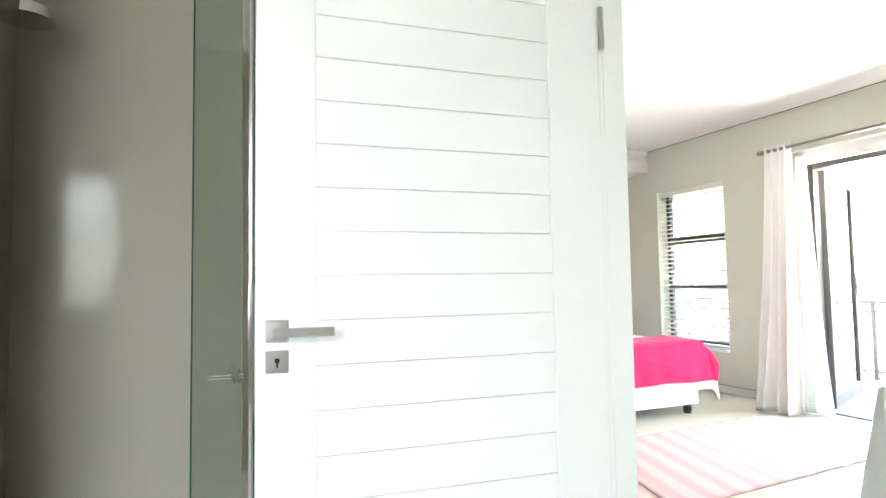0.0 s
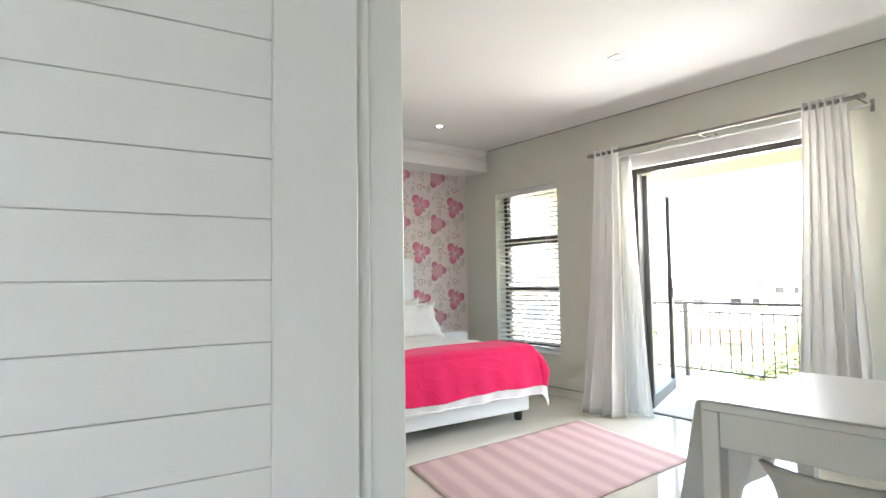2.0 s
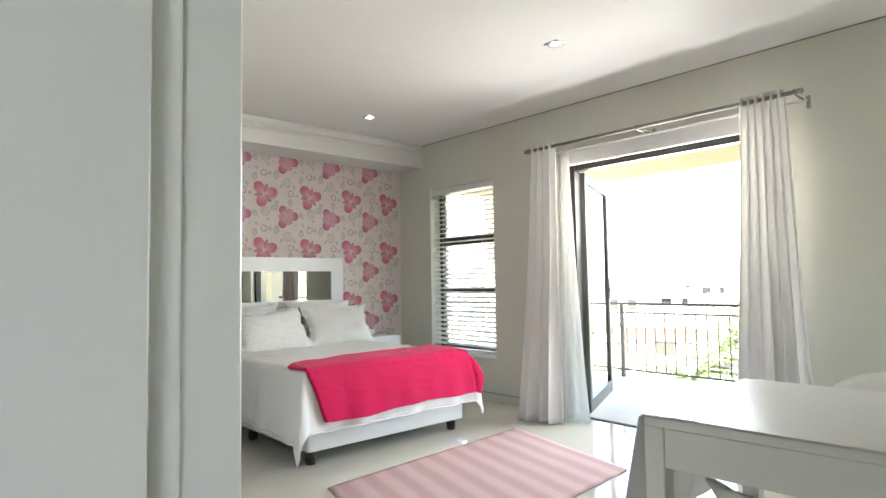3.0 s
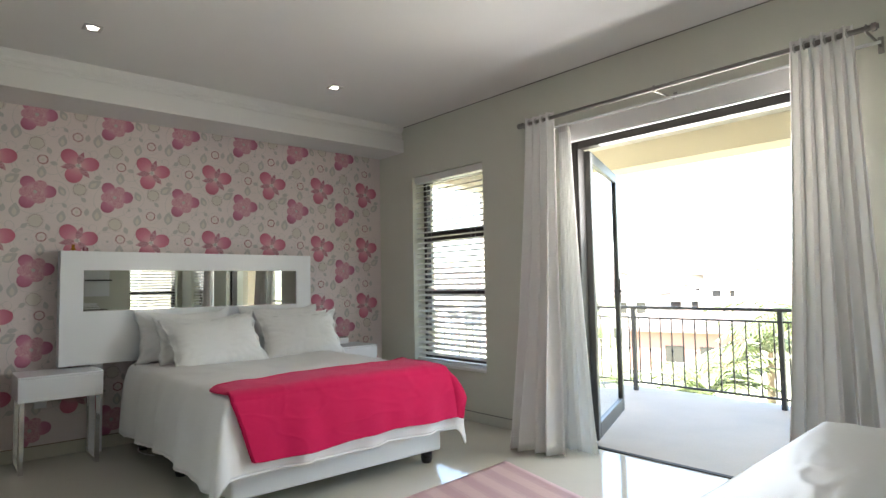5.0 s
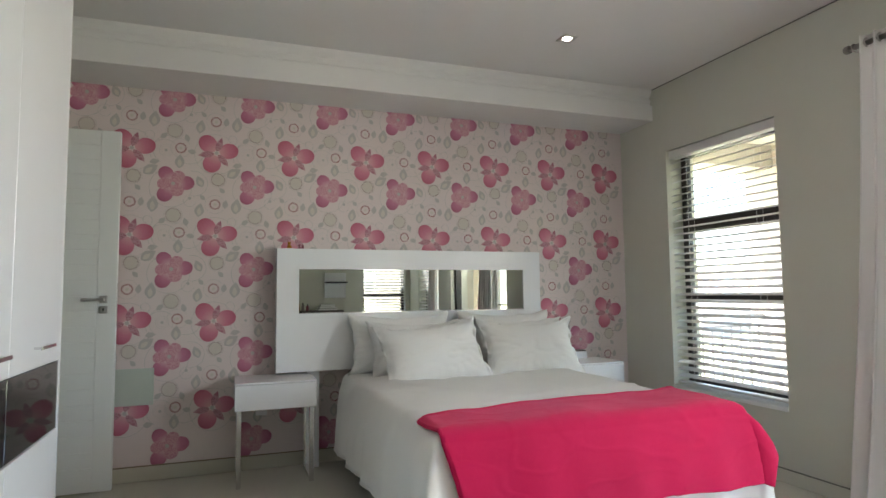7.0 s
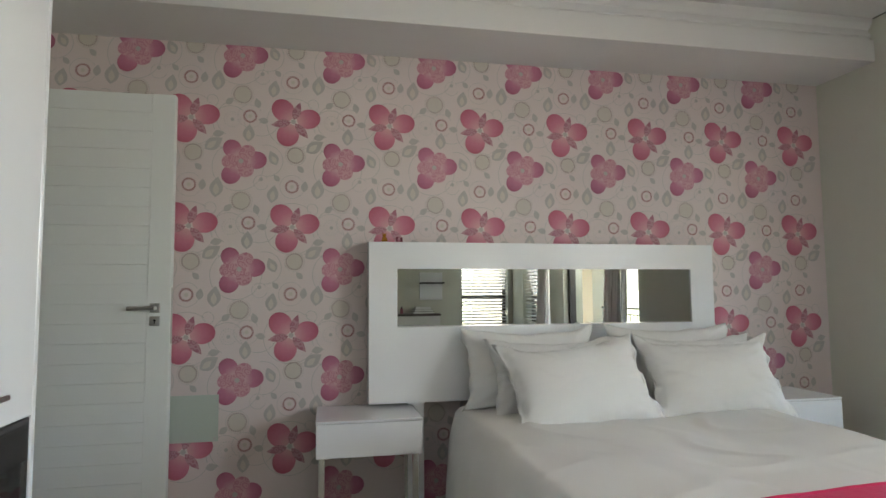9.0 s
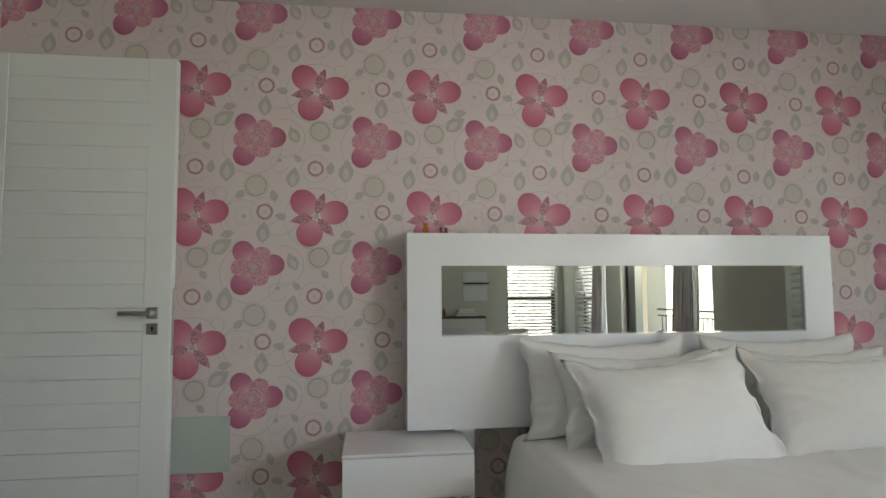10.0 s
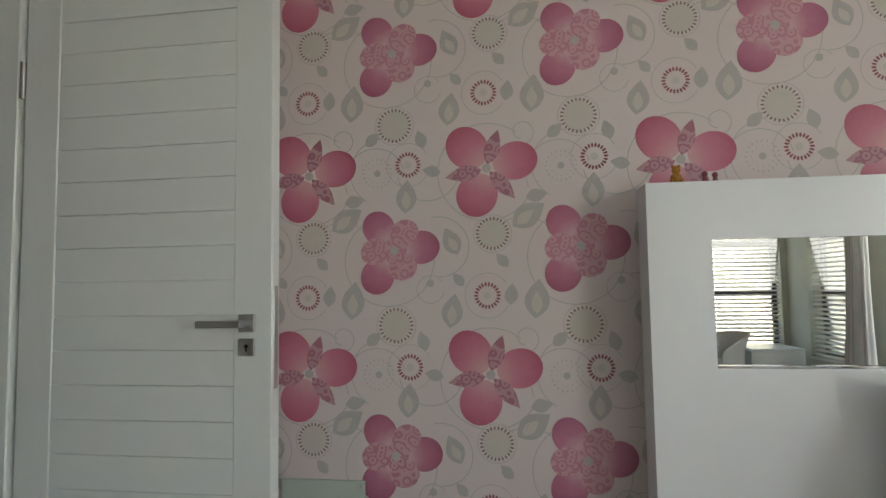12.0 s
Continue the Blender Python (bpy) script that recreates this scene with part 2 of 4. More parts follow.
def link(name, bm, material, smooth=False):
    me = bpy.data.meshes.new(name)
    bmesh.ops.recalc_face_normals(bm, faces=bm.faces)
    bm.to_mesh(me)
    bm.free()
    if smooth:
        me.shade_smooth()
    me.materials.append(material)
    return new(name, me)


def part(name, bm, material, parent, label="", smooth=False):
    ob = link(name, bm, material, smooth)
    ob.parent = parent
    return tagged(ob, label)


def thing(name, label, category, group="", at=None):
    ob = new(name)
    ob.empty_display_size = 0.1
    if at is not None:
        ob.matrix_world = at
    return tagged(ob, label, category, group)


def setting(name, bm, material, label="", smooth=False):
    return tagged(link(name, bm, material, smooth), label, kind="structure")


def thicken(ob, t, offset=0.0):
    md = ob.modifiers.new("thick", "SOLIDIFY")
    md.thickness, md.offset = t, offset
    return ob


def smoothed(ob, levels=1):
    md = ob.modifiers.new("soft", "SUBSURF")
    md.levels = md.render_levels = levels
    return ob


# ---- structure ----
H = 2.60           # ceiling
WW = -3.81         # bathroom wall, bedroom face
EW = -4.31         # entrance wall
SOUTH, BATH = -5.8, -7.1

setting("floor", bx(-7.2, BATH, -0.12, 0.02, 0.0, 0.0), M["floor"], "polished cream porcelain floor")
setting("ceiling", bx(-7.2, BATH, H, 0.25, 0.2, H + 0.15), M["ceiling"], "plain white painted ceiling")
wall_north = setting("wall_north", bx(-4.46, 0, -0.1, 0.25, 0.2, H), M["paper"], "wall with pale wallpaper printed with pink flowers")
WIN = (-1.436, -0.52, 0.42, 2.10)
DOOR = (-3.95, -2.27, 0.0, 2.10)
WIN2 = (-5.35, -4.62, 0.40, 2.05)
bm = bmesh.new()
ys = [SOUTH - 0.2, WIN2[0], WIN2[1], DOOR[0], DOOR[1], WIN[0], WIN[1], 0.0]
for a, b in ((0, 1), (2, 3), (4, 5), (6, 7)):
    box(bm, 0, ys[a], -0.1, 0.25, ys[b], H)
for w in (WIN, WIN2):
    box(bm, 0, w[0], -0.1, 0.25, w[1], w[2])
    box(bm, 0, w[0], w[3], 0.25, w[1], H)
box(bm, 0, DOOR[0], DOOR[3], 0.25, DOOR[1], H)
setting("wall_east", bm, M["wall"], "greige painted wall with windows and balcony opening")
bm = bmesh.new()
SWIN = (-0.80, -0.07, 0.40, 2.05)
box(bm, WW, SOUTH - 0.2, -0.1, SWIN[0], SOUTH, H)
box(bm, SWIN[1], SOUTH - 0.2, -0.1, 0.0, SOUTH, H)
box(bm, SWIN[0], SOUTH - 0.2, -0.1, SWIN[1], SOUTH, SWIN[2])
box(bm, SWIN[0], SOUTH - 0.2, SWIN[3], SWIN[1], SOUTH, H)
setting("wall_south", bm, M["wall"], "greige painted wall with a window")
BD = (-5.50, -4.56, 2.10)
bm = bmesh.new()
box(bm, -3.95, BATH, -0.1, WW, BD[0], H)
box(bm, -3.95, BD[1], -0.1, WW, -3.6, H)
box(bm, -3.95, BD[0], BD[2], WW, BD[1], H)
setting("wall_bathroom", bm, M["wall"], "greige painted wall with the bathroom doorway")
setting("wall_bathroom_north", bx(-7.2, -3.75, -0.1, -3.95, -3.6, H), M["tilewall"], "glossy beige tiled bathroom wall")
setting("wall_shower", bx(-5.43, -4.45, -0.1, -5.28, -3.75, H), M["tilewall"], "glossy beige tiled shower side wall")
setting("wall_bathroom_west", bx(-7.35, BATH, -0.1, -7.2, -3.6, H), M["tilewall"], "glossy beige tiled bathroom wall")
bm = bmesh.new()
BW = (-6.6, -5.4, 0.95, 2.05)
box(bm, -7.2, BATH - 0.2, -0.1, BW[0], BATH, H)
box(bm, BW[1], BATH - 0.2, -0.1, WW, BATH, H)
box(bm, BW[0], BATH - 0.2, -0.1, BW[1], BATH, BW[2])
box(bm, BW[0], BATH - 0.2, BW[3], BW[1], BATH, H)
setting("wall_bathroom_south", bm, M["tilewall"], "glossy beige tiled bathroom wall with a window")
bm = bmesh.new()
box(bm, EW - 0.15, -3.6, -0.1, EW, -1.0, H)
box(bm, EW - 0.15, -1.0, 2.12, EW, -0.13, H)
box(bm, EW - 0.15, -0.13, -0.1, EW, 0.0, H)
setting("wall_entrance", bm, M["wall"], "greige painted wall with the entrance doorway")
setting("wall_passage", bx(-5.6, -3.6, -0.1, -5.45, 0.2, H), M["wall"], "plain painted passage wall")
setting("wall_passage_north", bx(-5.45, 0.0, -0.1, -4.46, 0.2, H), M["wall"], "plain painted passage wall")
# boxed bulkhead over the bed: soffit, fascia, stepped moulding
bm = bmesh.new()
prof = [(0.0, 2.362), (-0.395, 2.362), (-0.395, 2.478), (-0.372, 2.484), (-0.372, 2.502), (-0.378, 2.508), (-0.378, 2.526), (-0.366, 2.532),
        (-0.366, 2.548), (-0.375, 2.556), (-0.388, 2.575), (-0.395, 2.6), (0.0, 2.6)]
rings = [[bm.verts.new((x, y, z)) for y, z in prof] for x in (EW, -0.0005)]
for k in range(len(prof)):
    j = (k + 1) % len(prof)
    bm.faces.new((rings[0][k], rings[0][j], rings[1][j], rings[1][k]))
bm.faces.new(rings[0]), bm.faces.new(rings[1][::-1])
setting("bulkhead", bm, M["ceiling"], "white boxed bulkhead with a stepped cornice")
# solid strip with a gap's shade painted in its colour along the ceiling, tile skirtings
setting("trim_gap_shade", bx(-0.006, SOUTH, 2.594, 0.0, -0.4, 2.5995), M["gap"], "narrow dark strip under the ceiling, coloured as a gap's shade")
setting("baseboard_north", bx(EW, -0.012, 0.0, 0.0, 0.0, 0.085, 0.003, 1), M["skirt"], "cream tile skirting")
setting("baseboard_north_joint", bx(EW, -0.0135, 0.0845, 0.0, -0.0005, 0.0885), M["brownjoint"], "thin brown joint line over the skirting")
setting("baseboard_east", bx(-0.012, -2.25, 0.0, 0.0, -0.013, 0.075, 0.003, 1), M["skirtwall"], "flush painted skirting with a dark joint")
setting("baseboard_east_joint", bx(-0.0135, -2.25, 0.0745, -0.0005, -0.013, 0.0785), M["gap"], "dark joint line")


# ---- printed wallpaper ----
def disc(bm, cx, cz, r, y, n=24, rz=None, ang=0.0, slot=0):
    """A flat printed ellipse facing the room."""
    rz = rz or r
    vs = []
    for k in range(n):
        a = 2 * math.pi * k / n
        u, v = r * math.cos(a), rz * math.sin(a)
        vs.append(bm.verts.new((cx + u * math.cos(ang) - v * math.sin(ang), y, cz + u * math.sin(ang) + v * math.cos(ang))))
    bm.faces.new(vs[::-1]).material_index = slot


def lens(bm, cx, cz, length, ang, y, fat=0.36, slot=0):
    """A pointed leaf shape."""
    n, up, dn = 8, [], []
    for k in range(n + 1):
        s = k / n
        w = fat * length * 0.5 * math.sin(math.pi * s ** 0.85)
        for arr, sg in ((up, 1), (dn, -1)):
            u, v = (s - 0.5) * length, sg * w
            arr.append((cx + u * math.cos(ang) - v * math.sin(ang), y, cz + u * math.sin(ang) + v * math.cos(ang)))
    pts = up + dn[-2:0:-1]
    bm.faces.new([bm.verts.new(p) for p in pts]).material_index = slot


def band(bm, cx, cz, r, w, y, a0=0.0, a1=2 * math.pi, n=28, grow=0.0):
    """A thin printed arc; grow makes it a spiral."""
    prev = None
    for k in range(n + 1):
        a = a0 + (a1 - a0) * k / n
        q = r * (1 + grow * k / n)
        pr = [bm.verts.new((cx + s * math.cos(a), y, cz + s * math.sin(a))) for s in (q - w / 2, q + w / 2)]
        if prev:
            bm.faces.new((prev[0], pr[0], pr[1], prev[1]))
        prev = pr


def printed(name, colors, rough=0.55):
    """Ink that fades from the motif's middle outwards, with a paper grain."""
    m = bpy.data.materials.new(name)
    m.use_nodes = True
    n, l = m.node_tree.nodes, m.node_tree.links
    tc = n.new("ShaderNodeTexCoord")
    ln = n.new("ShaderNodeVectorMath")
    ln.operation = "LENGTH"
    nz = n.new("ShaderNodeTexNoise")
    nz.inputs["Scale"].default_value = 60
    ad = n.new("ShaderNodeMath")
    ad.operation = "MULTIPLY_ADD"
    ad.inputs[1].default_value = 0.02
    l.new(tc.outputs["Object"], ln.inputs[0])
    l.new(tc.outputs["Object"], nz.inputs[0])
    l.new(nz.outputs[0], ad.inputs[0])
    l.new(ln.outputs["Value"], ad.inputs[2])
    mr = n.new("ShaderNodeMapRange")
    mr.inputs[1].default_value, mr.inputs[2].default_value = 0.035, 0.145
    l.new(ad.outputs[0], mr.inputs[0])
    cr = n.new("ShaderNodeValToRGB")
    cr.color_ramp.elements[0].color = (*colors[0], 1)
    cr.color_ramp.elements[1].color = (*colors[2], 1)
    e = cr.color_ramp.elements.new(0.45)
    e.color = (*colors[1], 1)
    l.new(mr.outputs[0], cr.inputs[0])
    b = n["Principled BSDF"]
    b.inputs["Roughness"].default_value = rough
    l.new(cr.outputs[0], b.inputs["Base Color"])
    return m


def scroll(name, ink, ground):
    """Ink covered in small swirls."""
    m = bpy.data.materials.new(name)
    m.use_nodes = True
    n, l = m.node_tree.nodes, m.node_tree.links
    tc = n.new("ShaderNodeTexCoord")
    v = n.new("ShaderNodeTexVoronoi")
    v.inputs["Scale"].default_value = 42
    l.new(tc.outputs["Object"], v.inputs[0])
    s = n.new("ShaderNodeMath")
    s.operation = "MULTIPLY"
    s.inputs[1].default_value = 16
    l.new(v.outputs["Distance"], s.inputs[0])
    w = n.new("ShaderNodeMath")
    w.operation = "SINE"
    l.new(s.outputs[0], w.inputs[0])
    mx = n.new("ShaderNodeMix")
    mx.data_type = "RGBA"
    mx.inputs[6].default_value, mx.inputs[7].default_value = (*ground, 1), (*ink, 1)
    mr = n.new("ShaderNodeMapRange")
    mr.inputs[1].default_value, mr.inputs[2].default_value = -0.2, 0.5
    l.new(w.outputs[0], mr.inputs[0])
    l.new(mr.outputs[0], mx.inputs[0])
    b = n["Principled BSDF"]
    b.inputs["Roughness"].default_value = 0.55
    l.new(mx.outputs[2], b.inputs["Base Color"])
    return m


PINK = printed("pink_ink", ((0.66, 0.365, 0.40), (0.60, 0.21, 0.285), (0.47, 0.105, 0.175)))
PLUM = printed("plum_ink", ((0.68, 0.47, 0.50), (0.53, 0.20, 0.29), (0.36, 0.09, 0.17)))
SWIRL_A = scroll("pink_scroll_ink", (0.41, 0.17, 0.22), (0.52, 0.30, 0.33))
SWIRL_B = scroll("plum_scroll_ink", (0.54, 0.24, 0.31), (0.62, 0.36, 0.395))
M["leafink"] = mat("grey_leaf_ink", (0.485, 0.46, 0.44), 0.55, var=0.12, scale=30)
M["beigeink"] = mat("beige_ink", (0.61, 0.56, 0.505), 0.55, var=0.06, scale=40)
M["oliveink"] = mat("brown_bead_ink", (0.24, 0.19, 0.14), 0.55, var=0.1, scale=60)
M["redink"] = mat("red_bead_ink", (0.32, 0.11, 0.12), 0.55, var=0.1, scale=60)
M["lineink"] = mat("pale_vine_ink", (0.47, 0.46, 0.44), 0.55, var=0.1, scale=30)


def flower_mesh(name, petals, inner, pointed, mats):
    bm = bmesh.new()
    for cx, cz, r, rz, ang in petals:
        disc(bm, cx, cz, r, 0, 28, rz, ang)
    for p in inner:
        if pointed:
            lens(bm, p[0], p[1], 0.097, p[2], -0.0005, 0.42, 1)
        else:
            disc(bm, p[0], p[1], 0.039, -0.0005, 18, 0.035, 0.4, 1)
    if not pointed:
        disc(bm, 0, 0, 0.034, -0.0003, 18, slot=1)
    disc(bm, 0, 0, 0.012, -0.001, 10, slot=2)
    me = bpy.data.meshes.new(name)
    bm.to_mesh(me)
    bm.free()
    for m in mats:
        me.materials.append(m)
    return me


flower_a = flower_mesh("printed_flower", [(-0.050, 0.056, 0.060, 0.053, 2.3), (0.074, 0.017, 0.058, 0.050, 0.2), (-0.026, -0.069, 0.058, 0.054, -1.9)],
                       [(0.017, 0.055, 1.25), (-0.060, -0.012, 3.32), (0.040, -0.045, -0.85)], True, (PINK, SWIRL_A, M["leafink"]))
flower_b = flower_mesh("printed_flower", [(-0.041, 0.060, 0.047, 0.043, 2.2), (0.073, 0.007, 0.049, 0.044, 0.1), (-0.045, -0.067, 0.049, 0.045, -2.1)],
                       [(0.028, 0.046, 0), (-0.052, -0.002, 0), (0.023, -0.044, 0)], False, (PLUM, SWIRL_B, M["leafink"]))
PX, PZ = 0.4815, 0.5305
leaves, beads_o, beads_r, discs_b, vines, veins = (bmesh.new() for _ in range(6))


def beaded(bm, x, z, r, n, size, y=-0.0011):
    for k in range(n):
        a = 2 * math.pi * k / n
        disc(bm, x + r * math.cos(a), z + r * math.sin(a), size * 1.5, y, 6, size * 0.75, a)


for i in range(-2, 9):
    for j in range(0, 5):
        ax, az = -3.545 + PX * i, 1.995 - PZ * j + PZ
        if not (-4.6 < ax < -0.1):
            continue
        if 0.1 < az < 2.45 and ax > -4.3:
            f = new("printed_flower", flower_a)
            f.location, f.parent = (ax - 0.007, -0.0012, az - 0.006), wall_north
        bxx, bz = ax + 0.232, az - 0.208
        if 0.1 < bz < 2.45 and -4.3 < bxx < -0.1:
            f = new("printed_flower", flower_b)
            f.location, f.parent = (bxx - 0.005, -0.0012, bz - 0.006), wall_north

        def ok(x, z, r):
            return EW + 0.02 < x - r and x + r < -0.012 and 0.09 < z - r and z + r < 2.45
        for dx, dz, r in ((-0.251, 0.12, 0.042), (0.005, 0.354, 0.039)):
            x, z = ax + dx, az + dz
            if ok(x, z, r + 0.01):
                disc(discs_b, x, z, r * 0.9, -0.0008, 20)
                beaded(beads_o, x, z, r, 26, 0.0034)
                band(vines, x, z, r * 1.25, 0.0016, -0.0006)
        for dx, dz in ((-0.215, 0.0125), (-0.011, 0.195)):
            x, z = ax + dx, az + dz
            if ok(x, z, 0.05):
                beaded(beads_r, x, z, 0.029, 22, 0.0042)
                disc(discs_b, x, z, 0.010, -0.0008, 10)
                band(vines, x, z, 0.058, 0.0016, -0.0006, 0.5, 5.8)
        x, z = ax + 0.183, az - 0.007
        if ok(x, z, 0.05):
            beaded(vines, x, z, 0.038, 20, 0.0022, -0.0008)
            beaded(vines, x, z, 0.026, 12, 0.0016, -0.0008)
            disc(leaves, x, z, 0.009, -0.0008, 10)
        x, z = ax - 0.159, az + 0.213
        if ok(x, z, 0.05):
            disc(leaves, x, z + 0.016, 0.010, -0.0008, 10)
            band(vines, x, z, 0.036, 0.0018, -0.0006, 0.6, 6.0)
        for dx, dz, ang, ll in ((-0.102, 0.157, 1.4, 0.09), (0.115, 0.186, 1.45, 0.102), (-0.22, -0.072, 1.5, 0.09), (0.098, 0.40, 0.6, 0.10),
                                (-0.102, 0.337, 2.0, 0.078), (-0.18, 0.08, 1.9, 0.052), (-0.152, -0.007, 2.95, 0.05), (-0.085, 0.237, 2.3, 0.042),
                                (0.05, 0.198, 1.45, 0.056), (0.029, 0.285, 2.3, 0.045), (0.17, 0.085, 0.75, 0.05), (0.12, -0.081, 0.15, 0.056)):
            x, z = ax + dx, az + dz
            if ok(x, z, ll * 0.5):
                lens(leaves, x, z, ll, ang, -0.0009, 0.62)
                if ll > 0.07:
                    lens(veins, x - 0.10 * ll * math.cos(ang), z - 0.10 * ll * math.sin(ang), ll * 0.55, ang + 0.12, -0.0013, 0.5)
        for dx, dz, r, a0, a1, g in ((-0.008, -0.015, 0.128, 0.9, 5.9, 0.0), (-0.27, 0.29, 0.118, 2.2, 6.4, 0.03), (0.085, 0.086, 0.034, -1.2, 4.6, -0.5),
                                     (-0.135, 0.32, 0.075, -1.6, 1.8, 0.1), (-0.30, -0.02, 0.075, 0.3, 3.6, 0.2), (0.20, 0.0, 0.085, 1.0, 4.2, 0.1),
                                     (-0.17, 0.0, 0.075, 3.4, 5.9, 0.25), (0.09, 0.30, 0.085, 0.2, 2.6, 0.2)):
            x, z = ax + dx, az + dz
            if ok(x, z, r * 1.1):
                band(vines, x, z, r, 0.0022, -0.0005, a0, a1, 26, g)
for nm, b_, m_ in (("printed_leaves", leaves, "leafink"), ("printed_beads", beads_o, "oliveink"), ("printed_red_beads", beads_r, "redink"),
                   ("printed_discs", discs_b, "beigeink"), ("printed_vines", vines, "lineink"), ("printed_leaf_hearts", veins, "beigeink")):
    me = bpy.data.meshes.new(nm)
    b_.to_mesh(me)
    b_.free()
    me.materials.append(M[m_])
    ob = new(nm, me)
    ob.parent = wall_north
    tagged(ob, kind="stuff")


# ---- windows ----
def window(name, label, m, width, z0, z1, bars, blind_label):
    """A dark aluminium window, looking along its own +x, with a white slatted blind on the room side."""
    w = tagged(new(name), label, "window", kind="structure")
    w.matrix_world = m
    h, t = width / 2, 0.05
    part("window_frame", bx(0.13, -h, z0, 0.18, -h + t, z1, 0.004, 1), M["alu"], w)
    part("window_frame", bx(0.13, h - t, z0, 0.18, h, z1, 0.004, 1), M["alu"], w)
    part("window_frame", bx(0.13, -h + t, z0, 0.18, h - t, z0 + t, 0.004, 1), M["alu"], w)
    part("window_frame", bx(0.13, -h + t, z1 - t, 0.18, h - t, z1, 0.004, 1), M["alu"], w)
    edges = [z0 + t]
    for z in bars:
        tr_h = 0.042 if z > 1.3 else 0.025
        part("transom", bx(0.125, -h + t, z - tr_h, 0.185, h - t, z + tr_h, 0.004, 1), M["alu"], w)
        edges += [z - tr_h, z + tr_h]
    edges.append(z1 - t)
    for a, b in zip(edges[::2], edges[1::2]):
        p = part("pane", bx(0.152, -h + t, a, 0.158, h - t, b), M["glass"], w)
        p.visible_shadow = False
    part("window_sill", bx(-0.012, -h, z0 - 0.022, 0.125, h, z0 + 0.004, 0.004, 1), M["white"], w, "white painted sill")
    bl = thing("window_blind", blind_label, "blind", "venetian blinds", m)
    part("head_rail", bx(0.015, -h + 0.008, z1 - 0.06, 0.085, h - 0.008, z1 - 0.002, 0.004, 1), M["slat"], bl)
    sb = bmesh.new()
    n, c, tilt = 5, 0.025, radians(-20)
    top = [sb.verts.new((s * c * math.cos(tilt), y, 0.0035 * (1 - s * s) - s * c * math.sin(tilt))) for y in (-h + 0.012, h - 0.012) for s in [-1 + 2 * k / (n - 1) for k in range(n)]]
    bot = [sb.verts.new(v.co - Vector((0, 0, 0.0025))) for v in top]
    for q, fl in ((top, 1), (bot, -1)):
        for k in range(n - 1):
            f = (q[k], q[k + 1], q[n + k + 1], q[n + k])
            sb.faces.new(f[::fl])
    for a, b in ((0, n), (n - 1, 2 * n - 1)):
        sb.faces.new((top[a], top[b], bot[b], bot[a]))
    bmesh.ops.recalc_face_normals(sb, faces=sb.faces)
    me = bpy.data.meshes.new("slat")
    sb.to_mesh(me)
    sb.free()
    me.materials.append(M["slat"])
    count = int((z1 - z0 - 0.12) / 0.046)
    pitch = (z1 - z0 - 0.118) / count
    for k in range(count):
        s = new("slat", me)
        s.location, s.parent = (0.05, 0, z1 - 0.09 - pitch * k), bl
        s.rotation_euler = (random.uniform(-0.003, 0.003), random.uniform(-0.03, 0.03), 0)
    zb = z1 - 0.09 - pitch * count
    part("bottom_rail", bx(0.025, -h + 0.012, zb - 0.008, 0.075, h - 0.012, zb + 0.008, 0.004, 1), M["slat"], bl)
    for y in (-h * 0.62, h * 0.62):
        for x in (0.024, 0.076):
            part("cord", rod(bmesh.new(), (x, y, zb), (x, y, z1 - 0.06), 0.0012, 5), M["slat"], bl)
    return w


def at_east(w):
    return pose(0, (w[0] + w[1]) / 2, 0)


window("window_1", "dark aluminium window behind a white slatted blind", at_east(WIN), WIN[1] - WIN[0], WIN[2], WIN[3], (1.04, 1.55), "white wooden venetian blind hung inside the window reveal")
window("window_2", "dark aluminium window beyond the balcony curtain", at_east(WIN2), WIN2[1] - WIN2[0], 0.40, 2.05, (1.06, 1.62), "white wooden venetian blind near the corner")
window("window_3", "dark aluminium window behind the desk", pose((SWIN[0] + SWIN[1]) / 2, SOUTH, 0, 0, 0, -90), SWIN[1] - SWIN[0], 0.40, 2.05, (1.06, 1.62), "white wooden venetian blind behind the desk")
window("window_4", "dark aluminium bathroom window", pose((BW[0] + BW[1]) / 2, BATH, 0, 0, 0, -90), BW[1] - BW[0], BW[2], BW[3], (1.5,), "white venetian blind in the bathroom")

# balcony doorway: frame, threshold, open glazed leaf
bd = tagged(new("door_1"), "dark aluminium balcony doorway with one glazed leaf swung outwards", "door", kind="structure")
part("frame_post", bx(0.06, DOOR[1] - 0.055, -0.03, 0.14, DOOR[1], 2.10, 0.004, 1), M["alu"], bd)
part("frame_post", bx(0.06, DOOR[0], -0.03, 0.14, DOOR[0] + 0.055, 2.10, 0.004, 1), M["alu"], bd)
part("frame_head", bx(0.06, DOOR[0] + 0.055, 2.045, 0.14, DOOR[1] - 0.055, 2.10, 0.004, 1), M["alu"], bd)
part("threshold", bx(0.0205, DOOR[0], -0.02, 0.0595, DOOR[1], 0.008, 0.003, 1), M["blackmatt"], bd)
LL = 1.09
leaf = thing("balcony_door_leaf", "open glazed door leaf in a dark aluminium frame on the balcony", "door", at=pose(0.14, DOOR[1] - 0.05, 0, 0, 0, 23))
for nm, a in (("stile", (0, -0.045, 0.01, 0.075, 0, 2.04)), ("stile", (LL - 0.075, -0.045, 0.01, LL, 0, 2.04)),
              ("rail", (0.075, -0.045, 0.01, LL - 0.075, 0, 0.12)), ("rail", (0.075, -0.045, 1.96, LL - 0.075, 0, 2.04))):
    part(nm, bx(*a, 0.004, 1), M["alugrey"], leaf)
